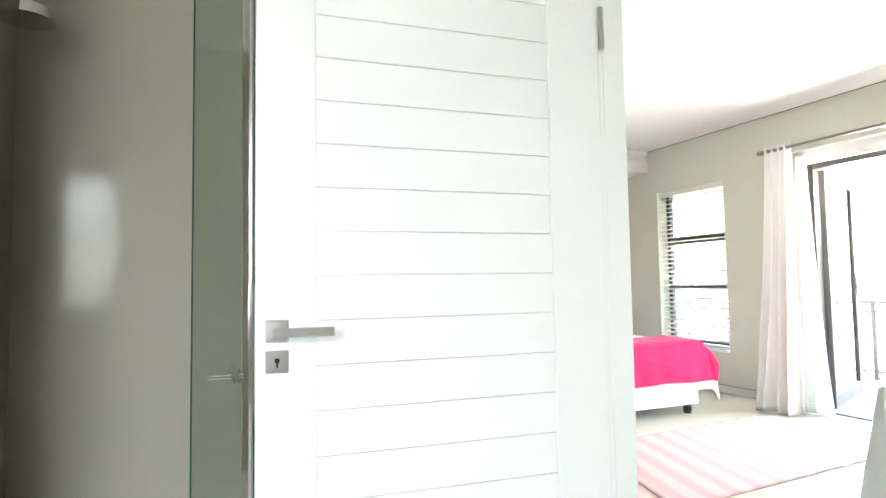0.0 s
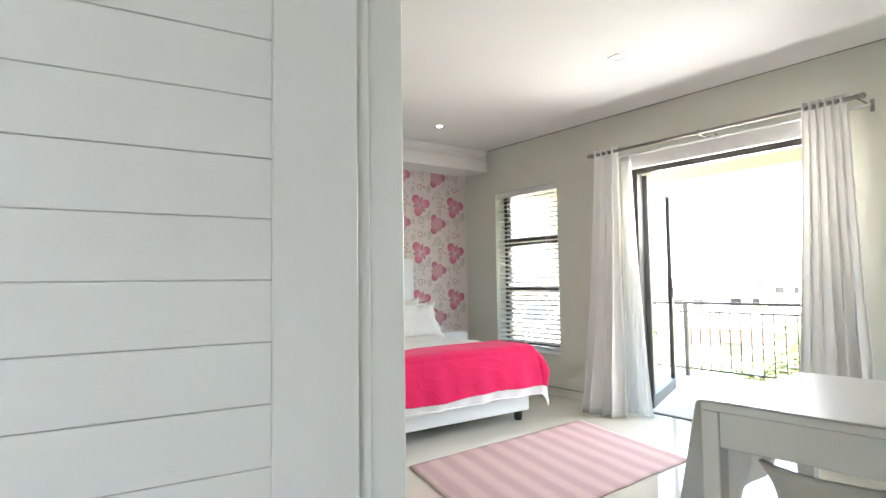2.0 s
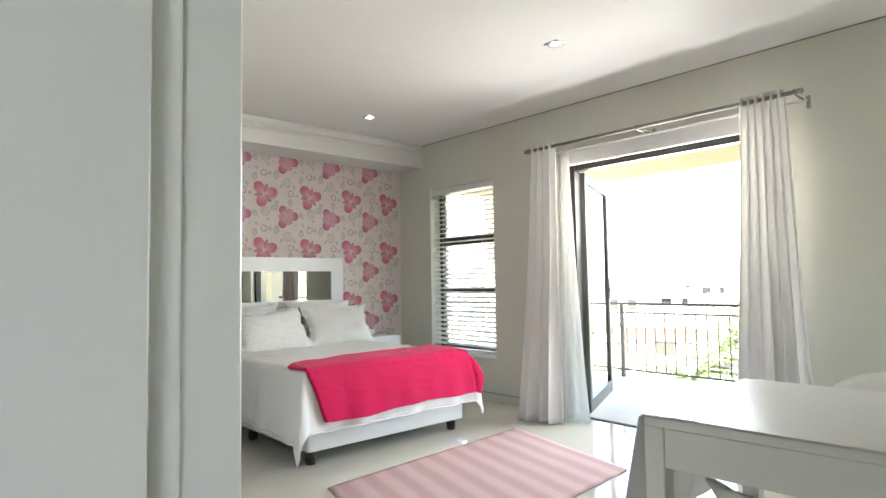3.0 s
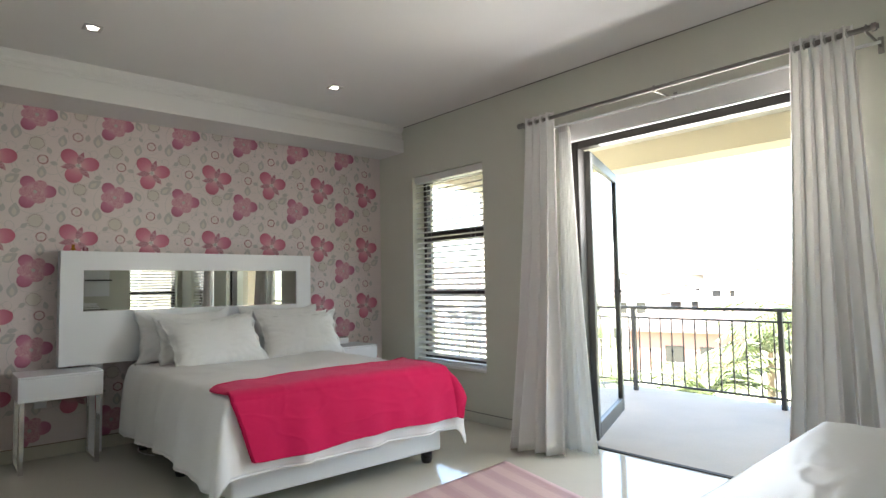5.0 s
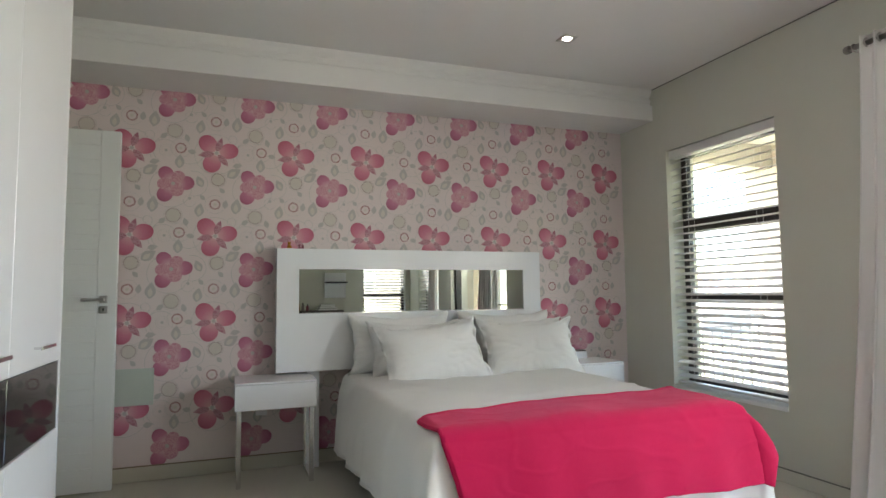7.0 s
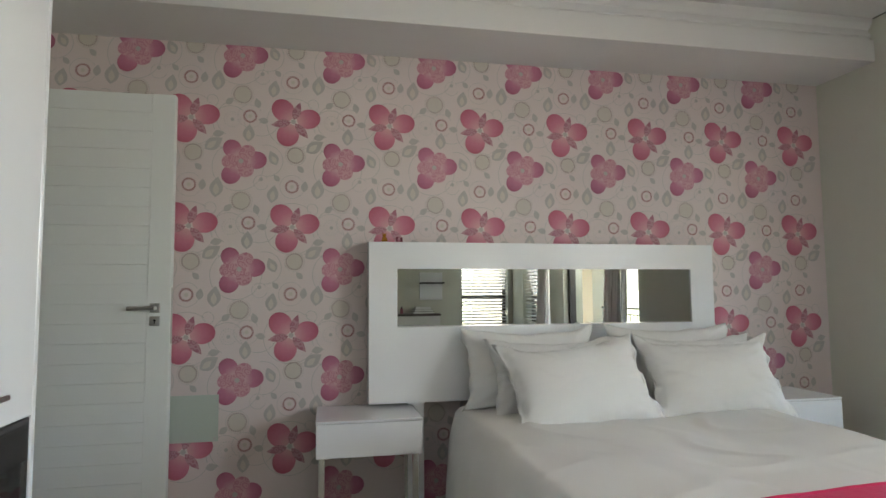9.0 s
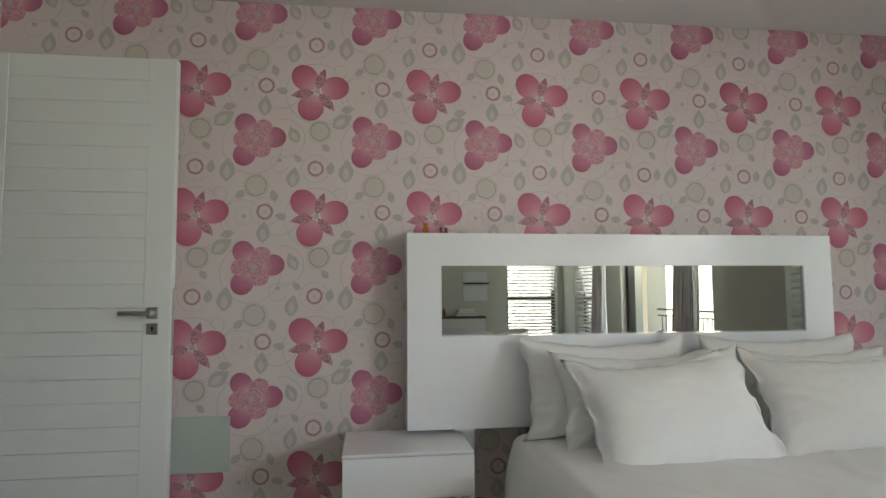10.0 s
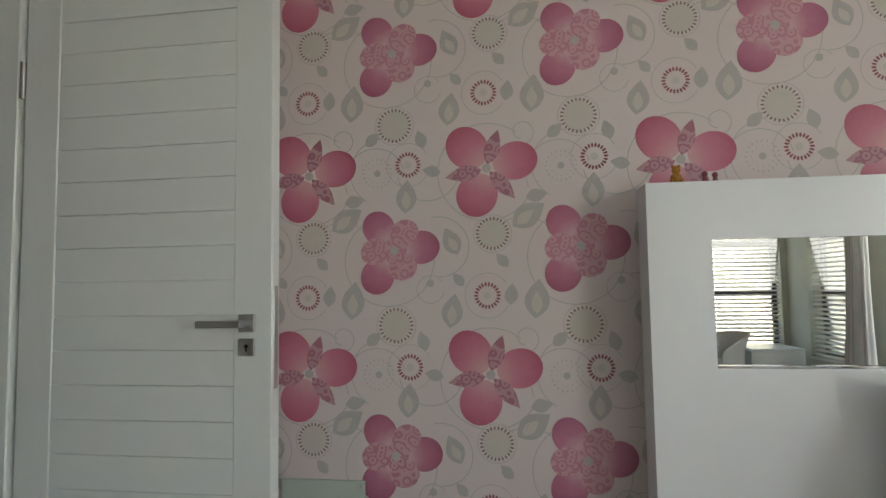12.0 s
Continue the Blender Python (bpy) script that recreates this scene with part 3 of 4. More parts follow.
p = part("pane", bx(0.075, -0.026, 0.12, LL - 0.075, -0.020, 1.96), M["glass"], leaf)
p.visible_shadow = False
h_ = part("handle_plate", bx(LL - 0.055, -0.052, 0.93, LL - 0.02, 0.007, 1.13, 0.003, 1), M["alu"], leaf)
part("lever", bx(LL - 0.16, -0.075, 1.015, LL - 0.03, -0.058, 1.035, 0.004, 1), M["alu"], h_)


# ---- curtains ----
def curtain(name, label, y0, y1, b0, b1, ztop, zbot, folds, x0, depth, out, out1, seed, material, thick=0.004):
    """A hanging curtain: gathered at the top between y0 and y1, at the hem between b0 and b1, where its ends stand out by out and out1 into the room."""
    rnd = random.Random(seed)
    width = [rnd.uniform(0.7, 1.35) for _ in range(folds)]
    cum = [sum(width[:k]) / sum(width) for k in range(folds + 1)]
    am = [rnd.uniform(0.75, 1.25) for _ in range(folds + 1)]
    low = [rnd.uniform(0.35, 1.5) for _ in range(folds + 1)]

    def f(u, v):
        s = v * v * (3 - 2 * v)
        e = 0.45 * v + 0.55 * v * v
        i = min(int(u * folds), folds - 1)
        fr = u * folds - i
        w = u * (1 - s) + (cum[i] + (cum[i + 1] - cum[i]) * fr) * s
        sm = fr * fr * (3 - 2 * fr)
        a = (am[i] * (1 - sm) + am[i + 1] * sm) * (1 - s) + (low[i] * (1 - sm) + low[i + 1] * sm) * s
        wave = math.sin(2 * math.pi * fr)
        wave = math.copysign(abs(wave) ** 0.75, wave)
        crease = 0.25 * s * math.sin(4 * math.pi * fr + 3 * low[i])
        y = (y0 + (y1 - y0) * w) * (1 - e) + (b0 + (b1 - b0) * w) * e
        y += 0.10 * (b1 - b0) / folds * math.sin(4 * math.pi * fr) + 0.010 * noise.noise(Vector((3 * u * folds, 2.2 * v, seed))) * s
        x = x0 - (out + (out1 - out) * u) * v ** 1.3 - depth * (0.75 + 0.9 * e) * a * (wave + crease) + 0.010 * s * noise.noise(Vector((2 * u * folds, 3 * v, seed + 5)))
        return Vector((x, y, ztop + (zbot - ztop) * v))
    t = thing(name, label, "curtain", "balcony curtains")
    ob = part("cloth", sheet(bmesh.new(), f, folds * 20, 44), material, t, smooth=True)
    thicken(ob, thick)
    hem = sheet(bmesh.new(), lambda u, v: f(u, 0.965 + 0.004 * v) + Vector((-0.0032, 0, 0)), folds * 20, 1)
    thicken(part("hem_seam", hem, material, t, smooth=True), 0.0015)
    for k in range(0, folds):
        q = f((k + 0.5) / folds, 0.0)
        part("eyelet", tor(Vector((x0, q.y, ztop - 0.035)), 0.019, 0.004), M["steel"], t)
    return t


def tor(at, R, r, n=16, m=6, axis="y"):
    bm = bmesh.new()
    vs = []
    for i in range(n):
        a = 2 * math.pi * i / n
        row = []
        for j in range(m):
            b = 2 * math.pi * j / m
            q = R + r * math.cos(b)
            v = Vector((q * math.cos(a), r * math.sin(b), q * math.sin(a)))
            row.append(bm.verts.new(at + v))
        vs.append(row)
    for i in range(n):
        for j in range(m):
            bm.faces.new((vs[i][j], vs[(i + 1) % n][j], vs[(i + 1) % n][(j + 1) % m], vs[i][(j + 1) % m]))
    return bm


RX, RZ, RY1 = -0.25, 2.21, -4.13
curtain("curtain", "white cloth curtain gathered beside the balcony door, reaching the floor", -2.125, -2.365, -2.035, -2.42, RZ + 0.037, 0.010, 4, RX, 0.028, 0.13, 0.06, 3, M["curtain"])
curtain("sheer_curtain", "thin white sheer curtain behind the heavier one, touching the floor", -2.29, -2.375, -2.28, -2.545, 2.20, 0.010, 5, -0.095, 0.014, 0.05, 0.03, 8, M["sheer"], 0.002)
curtain("curtain", "white cloth curtain hanging beside the balcony door behind the desk", -3.80, -4.06, -3.70, -4.175, RZ + 0.037, 0.010, 6, RX, 0.026, 0.04, 0.04, 11, M["curtain"])
crod = thing("curtain_rod", "brushed steel double curtain rod on brackets above the balcony door", "curtain rod")
part("rod", rod(bmesh.new(), (RX, -2.075, RZ), (RX, RY1, RZ), 0.0125, 14), M["rodsteel"], crod, smooth=True)
part("rear_rod", rod(bmesh.new(), (-0.10, -2.09, 2.185), (-0.10, RY1, 2.185), 0.009, 12), M["white"], crod, "white rear rod", smooth=True)
for y in (-2.075, RY1):
    s_ = 1 if y > -3 else -1
    part("finial", rod(rod(bmesh.new(), (RX, y, RZ), (RX, y + 0.018 * s_, RZ), 0.019, 14), (RX, y + 0.018 * s_, RZ), (RX, y + 0.026 * s_, RZ), 0.012, 14), M["rodsteel"], crod)
for y in (-2.095, -3.09, RY1 + 0.02):
    br = part("bracket", box(rod(bmesh.new(), (RX, y, RZ - 0.014), (-0.006, y, RZ - 0.014), 0.006, 8), -0.006, y - 0.012, RZ - 0.05, -0.0005, y + 0.012, RZ + 0.03, 0.002, 1), M["rodsteel"], crod)
    part("cup", tor(Vector((RX, y, RZ)), 0.016, 0.004), M["rodsteel"], br)
pel = thing("pelmet", "white cloth-covered pelmet above the balcony door frame", "pelmet")
part("bottom_rail", bx(-0.028, -3.965, 2.079, -0.002, -2.255, 2.0845, 0.002, 1), M["white"], pel)
part("board", bx(-0.03, -3.97, 2.085, -0.0005, -2.25, 2.205, 0.008, 2), M["curtain"], pel)


# ---- doors with grooved boards ----
def plank_door(name, label, m, width, height, px0, px1, pitch, zref, handle_x, side, hz, core="groove"):
    """A leaf along its own +x from the hinge, its show face towards -y; boards between px0 and px1."""
    d = tagged(new(name), label, "door", kind="structure")
    d.matrix_world = m
    t = 0.042
    part("stile", bx(0, 0, 0.008, px0, t, height, 0.002, 1), M["door"], d)
    part("stile", bx(px1, 0, 0.008, width, t, height, 0.002, 1), M["door"], d)
    part("core", bx(px0, 0.010, 0.012, px1, t, height - 0.004), M[core], d)
    z = zref
    while z - pitch > 0.02:
        z -= pitch
    part("board", bx(px0 + 0.0015, 0.0025, 0.010, px1 - 0.0015, 0.0105, z - 0.0006, 0.0006, 1), M["door"], d)
    bm = bx(px0 + 0.0004, 0.0016, 0.0006, px1 - 0.0004, 0.0105, pitch - 0.0006, 0.001, 1)
    me = bpy.data.meshes.new("board")
    bm.to_mesh(me)
    bm.free()
    me.materials.append(M["door"])
    while z + pitch < height - 0.01:
        b = new("board", me)
        b.location, b.parent = (0, random.uniform(-0.0006, 0.0008), z), d
        z += pitch
    part("board", bx(px0 + 0.0015, 0.0025, z + 0.0006, px1 - 0.0015, 0.0105, height - 0.001, 0.0015, 1), M["door"], d)
    part("rosette", bx(handle_x - 0.0215, -0.008, hz - 0.0215, handle_x + 0.0215, -0.0005, hz + 0.0215, 0.003, 2), M["steel"], d, "square brushed steel rosette")
    part("rosette", bx(handle_x - 0.0215, -0.006, hz - 0.080, handle_x + 0.0215, -0.0005, hz - 0.037, 0.003, 2), M["steel"], d, "square steel key plate")
    part("keyhole", box(rod(bmesh.new(), (handle_x, -0.0075, hz - 0.056), (handle_x, -0.006, hz - 0.056), 0.005, 14), handle_x - 0.002, -0.0075, hz - 0.069, handle_x + 0.002, -0.006, hz - 0.056), M["black"], d)
    lv = part("lever", bx(min(handle_x + side * 0.012, handle_x - side * 0.102), -0.062, hz - 0.0085, max(handle_x + side * 0.012, handle_x - side * 0.102), -0.048, hz + 0.0085, 0.003, 2), M["steel"], d, "straight flat steel lever")
    part("spindle", rod(bmesh.new(), (handle_x, -0.05, hz), (handle_x, -0.007, hz), 0.0095, 14), M["steel"], lv)
    part("lock_plate", bx(width - 0.0005, 0.010, hz - 0.16, width + 0.002, 0.032, hz + 0.09, 0.001, 1), M["steel"], d, "steel lock plate on the edge")
    for z in (0.22, 1.72):
        part("hinge", rod(bmesh.new(), (-0.006, -0.004, z - 0.05), (-0.006, -0.004, z + 0.05), 0.007, 10), M["steel"], d)
    return d


plank_door("door_2", "white boarded entrance door standing open along the papered wall", pose(-4.285, -0.155, 0), 0.698, 2.045, 0.10, 0.60, 0.0865, 1.092, 0.635, 1, 1.072, "door")
plank_door("door_3", "white boarded bathroom door standing open", pose(-3.912, -4.637, 0) @ pose(0, 0, 0, 0, 0, 176.2) @ Matrix.Diagonal((1, -1, 1, 1)), 0.775, 2.07, 0.135, 0.66, 0.0882, 1.14, 0.735, 1, 1.034)

# door casings
cs = tagged(new("door_frame_1"), "white moulded frame of the bathroom doorway", "door frame", kind="structure")
part("jamb", bx(-3.915, BD[1] - 0.031, 0, -3.797, BD[1] + 0.002, BD[2], 0.003, 1), M["door"], cs)
part("stop", bx(-3.905, BD[1] - 0.043, 0, -3.87, BD[1] - 0.0315, BD[2] - 0.03, 0.004, 2), M["door"], cs)
part("architrave", bx(WW + 0.0005, BD[1] + 0.0025, 0, -3.797, BD[1] + 0.07, BD[2] + 0.06, 0.004, 2), M["door"], cs)
part("jamb", bx(-3.96, BD[0] - 0.002, 0, -3.79, BD[0] + 0.028, BD[2], 0.003, 1), M["door"], cs)
part("architrave", bx(-3.79, BD[0] - 0.06, 0, -3.775, BD[0] + 0.02, BD[2] + 0.06, 0.005, 2), M["door"], cs)
part("head", bx(-3.96, BD[0] + 0.028, BD[2] - 0.03, -3.79, BD[1] - 0.030, BD[2], 0.003, 1), M["door"], cs)
part("architrave", bx(-3.79, BD[0] + 0.02, BD[2] - 0.02, -3.775, BD[1] + 0.0025, BD[2] + 0.06, 0.005, 2), M["door"], cs)
part("hinge_leaf", bx(-3.9185, -4.625, 1.66, -3.9155, -4.595, 1.76), M["steel"], cs)
ce = tagged(new("door_frame_2"), "white frame of the entrance doorway", "door frame", kind="structure")
part("jamb", bx(EW - 0.16, -0.160, 0, EW + 0.006, -0.13, 2.12, 0.003, 1), M["door"], ce)
part("jamb", bx(EW - 0.16, -1.0, 0, EW + 0.006, -0.97, 2.12, 0.003, 1), M["door"], ce)
part("head", bx(EW - 0.16, -0.97, 2.09, EW + 0.006, -0.16, 2.12, 0.003, 1), M["door"], ce)
part("architrave", bx(EW + 0.0005, -0.128, 0, EW + 0.016, -0.05, 2.17, 0.004, 1), M["door"], ce)
part("architrave", bx(EW + 0.0005, -1.06, 0, EW + 0.016, -1.0, 2.17, 0.004, 1), M["door"], ce)


# ---- bed ----
BX0, BX1, BY0, BY1, BZ = -2.30, -0.90, -1.985, -0.16, 0.585


def drape(sx, sy, top, puff, fold, seed, flare=0.05):
    """Where a point of a cloth lies: sx, sy in flat metres; past the mattress edges it folds over and hangs."""
    dx = max(BX0 - sx, 0) or -max(sx - BX1, 0)
    dy = max(BY0 - sy, 0)
    cx, cy = min(max(sx, BX0), BX1), max(sy, BY0)
    d = math.hypot(dx, dy)
    nz = noise.noise(Vector((sx * 2.1, sy * 2.1, seed))) * puff + noise.noise(Vector((sx * 6, sy * 6, seed + 4))) * puff * 0.35
    edge = min(sx - BX0, BX1 - sx, sy - BY0)
    if d <= 0:
        r = 0.06
        sink = 0.0 if edge > r else (r - math.sqrt(max(r * r - (r - max(edge, 0)) ** 2, 0))) * 0.7
        return Vector((cx, cy, top + nz - sink))
    ox, oy = -dx / d, -dy / d
    out = flare * (1 - math.exp(-d * 9)) + flare * 0.5 * d
    along = cy if abs(dx) > dy else cx
    wave = fold * min(1, d * 5) * (math.sin(along * 17 + seed) + 0.6 * math.sin(along * 31 + 2 * seed))
    pleat = 1.0 if min(abs(dx), dy) <= 0 else 1 + 0.9 * min(abs(dx), dy) / d
    o = out * pleat + wave
    return Vector((cx + ox * o, cy + oy * o, max(top - 0.042 - d * 0.98 + nz * 0.2, 0.018)))


bed = thing("bed", "double bed with a white leather base on black feet", "bed", at=pose(-1.6, -1.07, 0))
bed_inv = bed.matrix_world.inverted()


def bedpart(name, bm, m, label="", smooth=False):
    bm.transform(bed_inv)
    return part(name, bm, m, bed, label, smooth)


bedpart("base", bx(-2.255, -1.955, 0.085, -0.935, -0.17, 0.32, 0.015, 3), M["bedbase"])
bedpart("mattress", bx(-2.28, -1.965, 0.32, -0.915, -0.16, 0.545, 0.05, 4), M["linen"])
for x, y in ((-2.20, -1.89), (-0.985, -1.87), (-2.20, -1.05), (-0.985, -1.05), (-2.20, -0.25), (-0.985, -0.25)):
    bm = rod(bmesh.new(), (x, y, 0.0), (x, y, 0.03), 0.030, 18, 0.036)
    rod(bm, (x, y, 0.03), (x, y, 0.065), 0.036, 18, 0.034)
    rod(bm, (x, y, 0.065), (x, y, 0.09), 0.024, 14)
    bedpart("foot", bm, M["black"], "round black plastic foot", True)

duvet = thing("duvet", "white duvet spread over the bed and hanging down its sides", "duvet")
LEFT, RIGHT, FOOT = 0.40, 0.27, 0.325


def duvet_pt(u, v):
    sy = -0.20 + (BY0 - FOOT + 0.20) * v
    hem = LEFT - 0.02 + 0.03 * math.sin(3.0 * v + 0.4) - 0.05 * math.exp(-((v - 0.47) / 0.24) ** 2)
    sx = BX0 - hem + (BX1 + RIGHT - BX0 + hem) * u
    ridge = max(0, 0.10 - abs(noise.noise(Vector((sx * 2.6 + sy, sy * 3.2, 7.0))))) * 0.08
    return drape(sx, sy, BZ, 0.026, 0.011, 2.3, 0.055) + Vector((0, 0, ridge))


ob = part("cover", sheet(bmesh.new(), duvet_pt, 110, 110), M["linen"], duvet, smooth=True)
thicken(ob, 0.012, -1)
for line in ([duvet_pt(0, k / 90) for k in range(91)], [duvet_pt(1, k / 90) for k in range(91)], [duvet_pt(k / 110, 1) for k in range(111)]):
    bm = bmesh.new()
    n_, prev = 6, None
    for k, p in enumerate(line):
        ring = [bm.verts.new(p + Vector((0, 0.007 * math.cos(2 * math.pi * i / n_), 0.007 * math.sin(2 * math.pi * i / n_))) + Vector((0.004 * math.sin(2 * math.pi * i / n_), 0, 0))) for i in range(n_)]
        if prev:
            for i in range(n_):
                bm.faces.new((prev[i], prev[(i + 1) % n_], ring[(i + 1) % n_], ring[i]))
        prev = ring
    part("hem", bm, M["linen"], duvet, smooth=True)
thr = thing("throw", "bright pink fleece throw laid across the foot of the bed", "throw")


def throw_pt(u, v):
    top = -1.775 + 0.23 * u + 0.014 * math.sin(6 * u)
    sy = top + (BY0 - 0.285 + 0.02 * u - 0.008 * math.sin(9 * u) - top) * v
    sx = BX0 + 0.012 + 0.095 * v ** 1.7 * (1 - u) + (BX1 + 0.165 - BX0 - 0.012) * u - 0.075 * v * v * u * u
    q = drape(sx, sy, BZ + 0.018, 0.016, 0.005, 2.3, 0.075)
    ridge = 1 - abs(noise.noise(Vector((sx * 4 + sy * 5, sy * 7 - sx * 2, 5.0))))
    fine = 1 - abs(noise.noise(Vector((sx * 13 - sy * 4, sy * 15 + sx * 5, 3.0))))
    wr = noise.noise(Vector((sx * 5, sy * 5, 9.0))) * 0.007 + max(0, ridge - 0.90) * 0.02 + max(0, fine - 0.90) * 0.006
    return q + Vector((0, -wr * 0.6, wr))


ob = part("fleece", sheet(bmesh.new(), throw_pt, 200, 120), M["throw"], thr, smooth=True)
thicken(ob, 0.014, 1)


def tube(bm, pts, r, n=8):
    """A soft cord along points."""
    rows = []
    for k, p in enumerate(pts):
        d = (pts[min(k + 1, len(pts) - 1)] - pts[max(k - 1, 0)]).normalized()
        q = d.to_track_quat("Z", "Y")
        rows.append([bm.verts.new(p + q @ Vector((r * math.cos(2 * math.pi * i / n), r * math.sin(2 * math.pi * i / n), 0))) for i in range(n)])
    for a, b in zip(rows, rows[1:]):
        for i in range(n):
            bm.faces.new((a[i], a[(i + 1) % n], b[(i + 1) % n], b[i]))
    return bm


for line in ([throw_pt(k / 80, 0) for k in range(81)], [throw_pt(0, k / 60) for k in range(61)], [throw_pt(k / 80, 1) for k in range(81)], [throw_pt(1, k / 60) for k in range(61)]):
    part("hem", tube(bmesh.new(), [p + Vector((0, 0, 0.008)) for p in line], 0.010), M["throw"], thr, smooth=True)


def pillow(w, h, d, flange, seed):
    """A plump cushion in its own xz plane: drawn-out corners, puckered seams, a soft uneven outline."""
    bm = bmesh.new()
    n = 44

    def f(sign):
        def g(u, v):
            a, b = 2 * u - 1, 2 * v - 1
            fx, fz = flange / (w / 2), flange / (h / 2)
            ai, bi = min(1, abs(a) / (1 - fx)), min(1, abs(b) / (1 - fz))
            th = d / 2 * max(0, (1 - ai ** 2.4)) ** 0.5 * max(0, (1 - bi ** 2.4)) ** 0.5
            edge = max(abs(a), abs(b)) ** 4
            pinch = 1 - 0.13 * (1 - b * b) * abs(a) ** 3 + 0.03 * edge * noise.noise(Vector((b * 3, seed, 0.5)))
            pin2 = 1 - 0.15 * (1 - a * a) * abs(b) ** 3 + 0.06 * edge * noise.noise(Vector((a * 3, seed, 4.5)))
            q = Vector((a * w / 2 * pinch, 0, b * h / 2 * pin2))
            q.z -= 0.02 * (1 - a * a) * max(0, b) ** 2
            wob = noise.noise(Vector((a * 2.3, b * 2.3, seed))) * 0.020
            c = math.atan2(b, a)
            pucker = math.sin(c * 26 + 4 * noise.noise(Vector((a * 3, b * 3, seed)))) * 0.005 * (max(ai, bi) ** 3) * (1 - max(ai, bi) ** 12)
            crease = max(0, 0.12 - abs(noise.noise(Vector((a * 2.6 + b, b * 3.0 - a, seed + 6))))) * 0.04
            q.y = sign * (th + pucker - crease * min(1, th * 12)) + wob * (0.2 + th * 5) * 0.5
            if ai >= 1 or bi >= 1:
                q.y += 0.013 * math.sin(13 * a + 11 * b + seed) + 0.012 * noise.noise(Vector((a * 9, b * 9, seed)))
            q.y += sign * 0.004 * (1 - max(abs(a), abs(b)) ** 24)
            return q
        return g
    sheet(bm, f(-1), n, n)
    sheet(bm, f(1), n, n)
    bmesh.ops.remove_doubles(bm, verts=bm.verts, dist=0.0002)
    return bm


def add_pillow(label, x, y, z, w, h, d, flange, tilt, turn, roll, seed):
    t = thing("pillow", label, "pillow", "pillows on the bed", pose(x, y, z, -tilt, roll, turn))
    part("case", pillow(w, h, d, flange, seed), M["linen"], t, smooth=True)


add_pillow("white pillow standing against the headboard", -1.93, -0.245, 0.775, 0.70, 0.40, 0.13, 0.0, 14, 1, 0, 1.0)
add_pillow("white pillow standing against the headboard", -1.18, -0.245, 0.775, 0.72, 0.40, 0.13, 0.0, 14, -1, 0, 2.0)
add_pillow("white pillow leaning on the pillow behind it", -1.84, -0.36, 0.745, 0.68, 0.38, 0.14, 0.0, 22, 2, 0, 3.0)
add_pillow("white pillow leaning on the pillow behind it", -1.13, -0.36, 0.745, 0.70, 0.38, 0.14, 0.0, 22, -2, 0, 4.0)
add_pillow("white pillow with a flat border, at the front", -1.80, -0.52, 0.722, 0.71, 0.465, 0.17, 0.035, 33, 3, -4.0, 5.0)
add_pillow("white pillow with a flat border, at the front", -1.13, -0.505, 0.725, 0.71, 0.455, 0.17, 0.035, 33, -3, 0.5, 6.0)

cable = thing("cable", "thin white power cable lying on the floor by the bed", "cable")
part("cord", tube(bmesh.new(), [Vector((-2.20 - 0.05 * math.sin(3.1 * s), -0.15 - 0.35 * s, 0.006)) for s in [k / 20 for k in range(21)]], 0.004, 6), M["white"], cable, smooth=True)

# ---- headboard ----
hb = thing("headboard", "white lacquered headboard with a long mirror strip, standing off the wall", "headboard", at=pose(-1.771, -0.135, 0, 0, 0, 0.7))
A0, A1, Z0, Z1, m0, m1, n0, n1 = -0.932, 0.932, 0.605, 1.378, -0.795, 0.797, 0.965, 1.247
part("lower_panel", bx(A0, 0, Z0, A1, 0.10, n0), M["lacquer"], hb)
part("upper_panel", bx(A0, 0, n1, A1, 0.10, Z1), M["lacquer"], hb)
part("end_panel", bx(A0, 0, n0, m0, 0.10, n1), M["lacquer"], hb)
part("end_panel", bx(m1, 0, n0, A1, 0.10, n1), M["lacquer"], hb)
mi = part("mirror", bx(m0, 0.010, n0, m1, 0.016, n1), M["mirror"], hb, "long narrow mirror strip")
part("mirror_edge", bx(m0, 0.002, n0 + 0.0005, m1, 0.0095, n0 + 0.006), M["chrome"], mi, "bright bevelled edge")
for x in (-0.7, 0.7):
    part("leg", bx(x - 0.04, 0.045, 0.0, x + 0.04, 0.095, Z0 + 0.01), M["lacquer"], hb)

# trinkets on the headboard
t1 = tagged(link("figurine", bmesh.new(), M["amber"]), "tiny amber figurine standing on the headboard", "figurine")
bm = bmesh.new()
for z, r in ((0.013, 0.013), (0.031, 0.010)):
    bmesh.ops.create_icosphere(bm, subdivisions=2, radius=r, matrix=Matrix.Translation((0, 0, z)))
for dx in (-0.007, 0.007):
    bmesh.ops.create_icosphere(bm, subdivisions=1, radius=0.004, matrix=Matrix.Translation((dx, 0, 0.040)))
    bmesh.ops.create_icosphere(bm, subdivisions=1, radius=0.006, matrix=Matrix.Translation((dx * 1.5, -0.006, 0.006)))
bm.to_mesh(t1.data), bm.free()
t1.location = (-2.625, -0.10, Z1 + 0.004)
tr_ = thing("trinket_tray", "tiny pale card under the amber figurine", "tray", at=pose(-2.625, -0.10, Z1))
part("card", bx(-0.022, -0.014, 0, 0.022, 0.014, 0.004, 0.001, 1), M["lacquer"], tr_)
t2 = tagged(link("figurine", bmesh.new(), M["plumfig"]), "tiny dark pink figurine pair on the headboard", "figurine")
bm = bmesh.new()
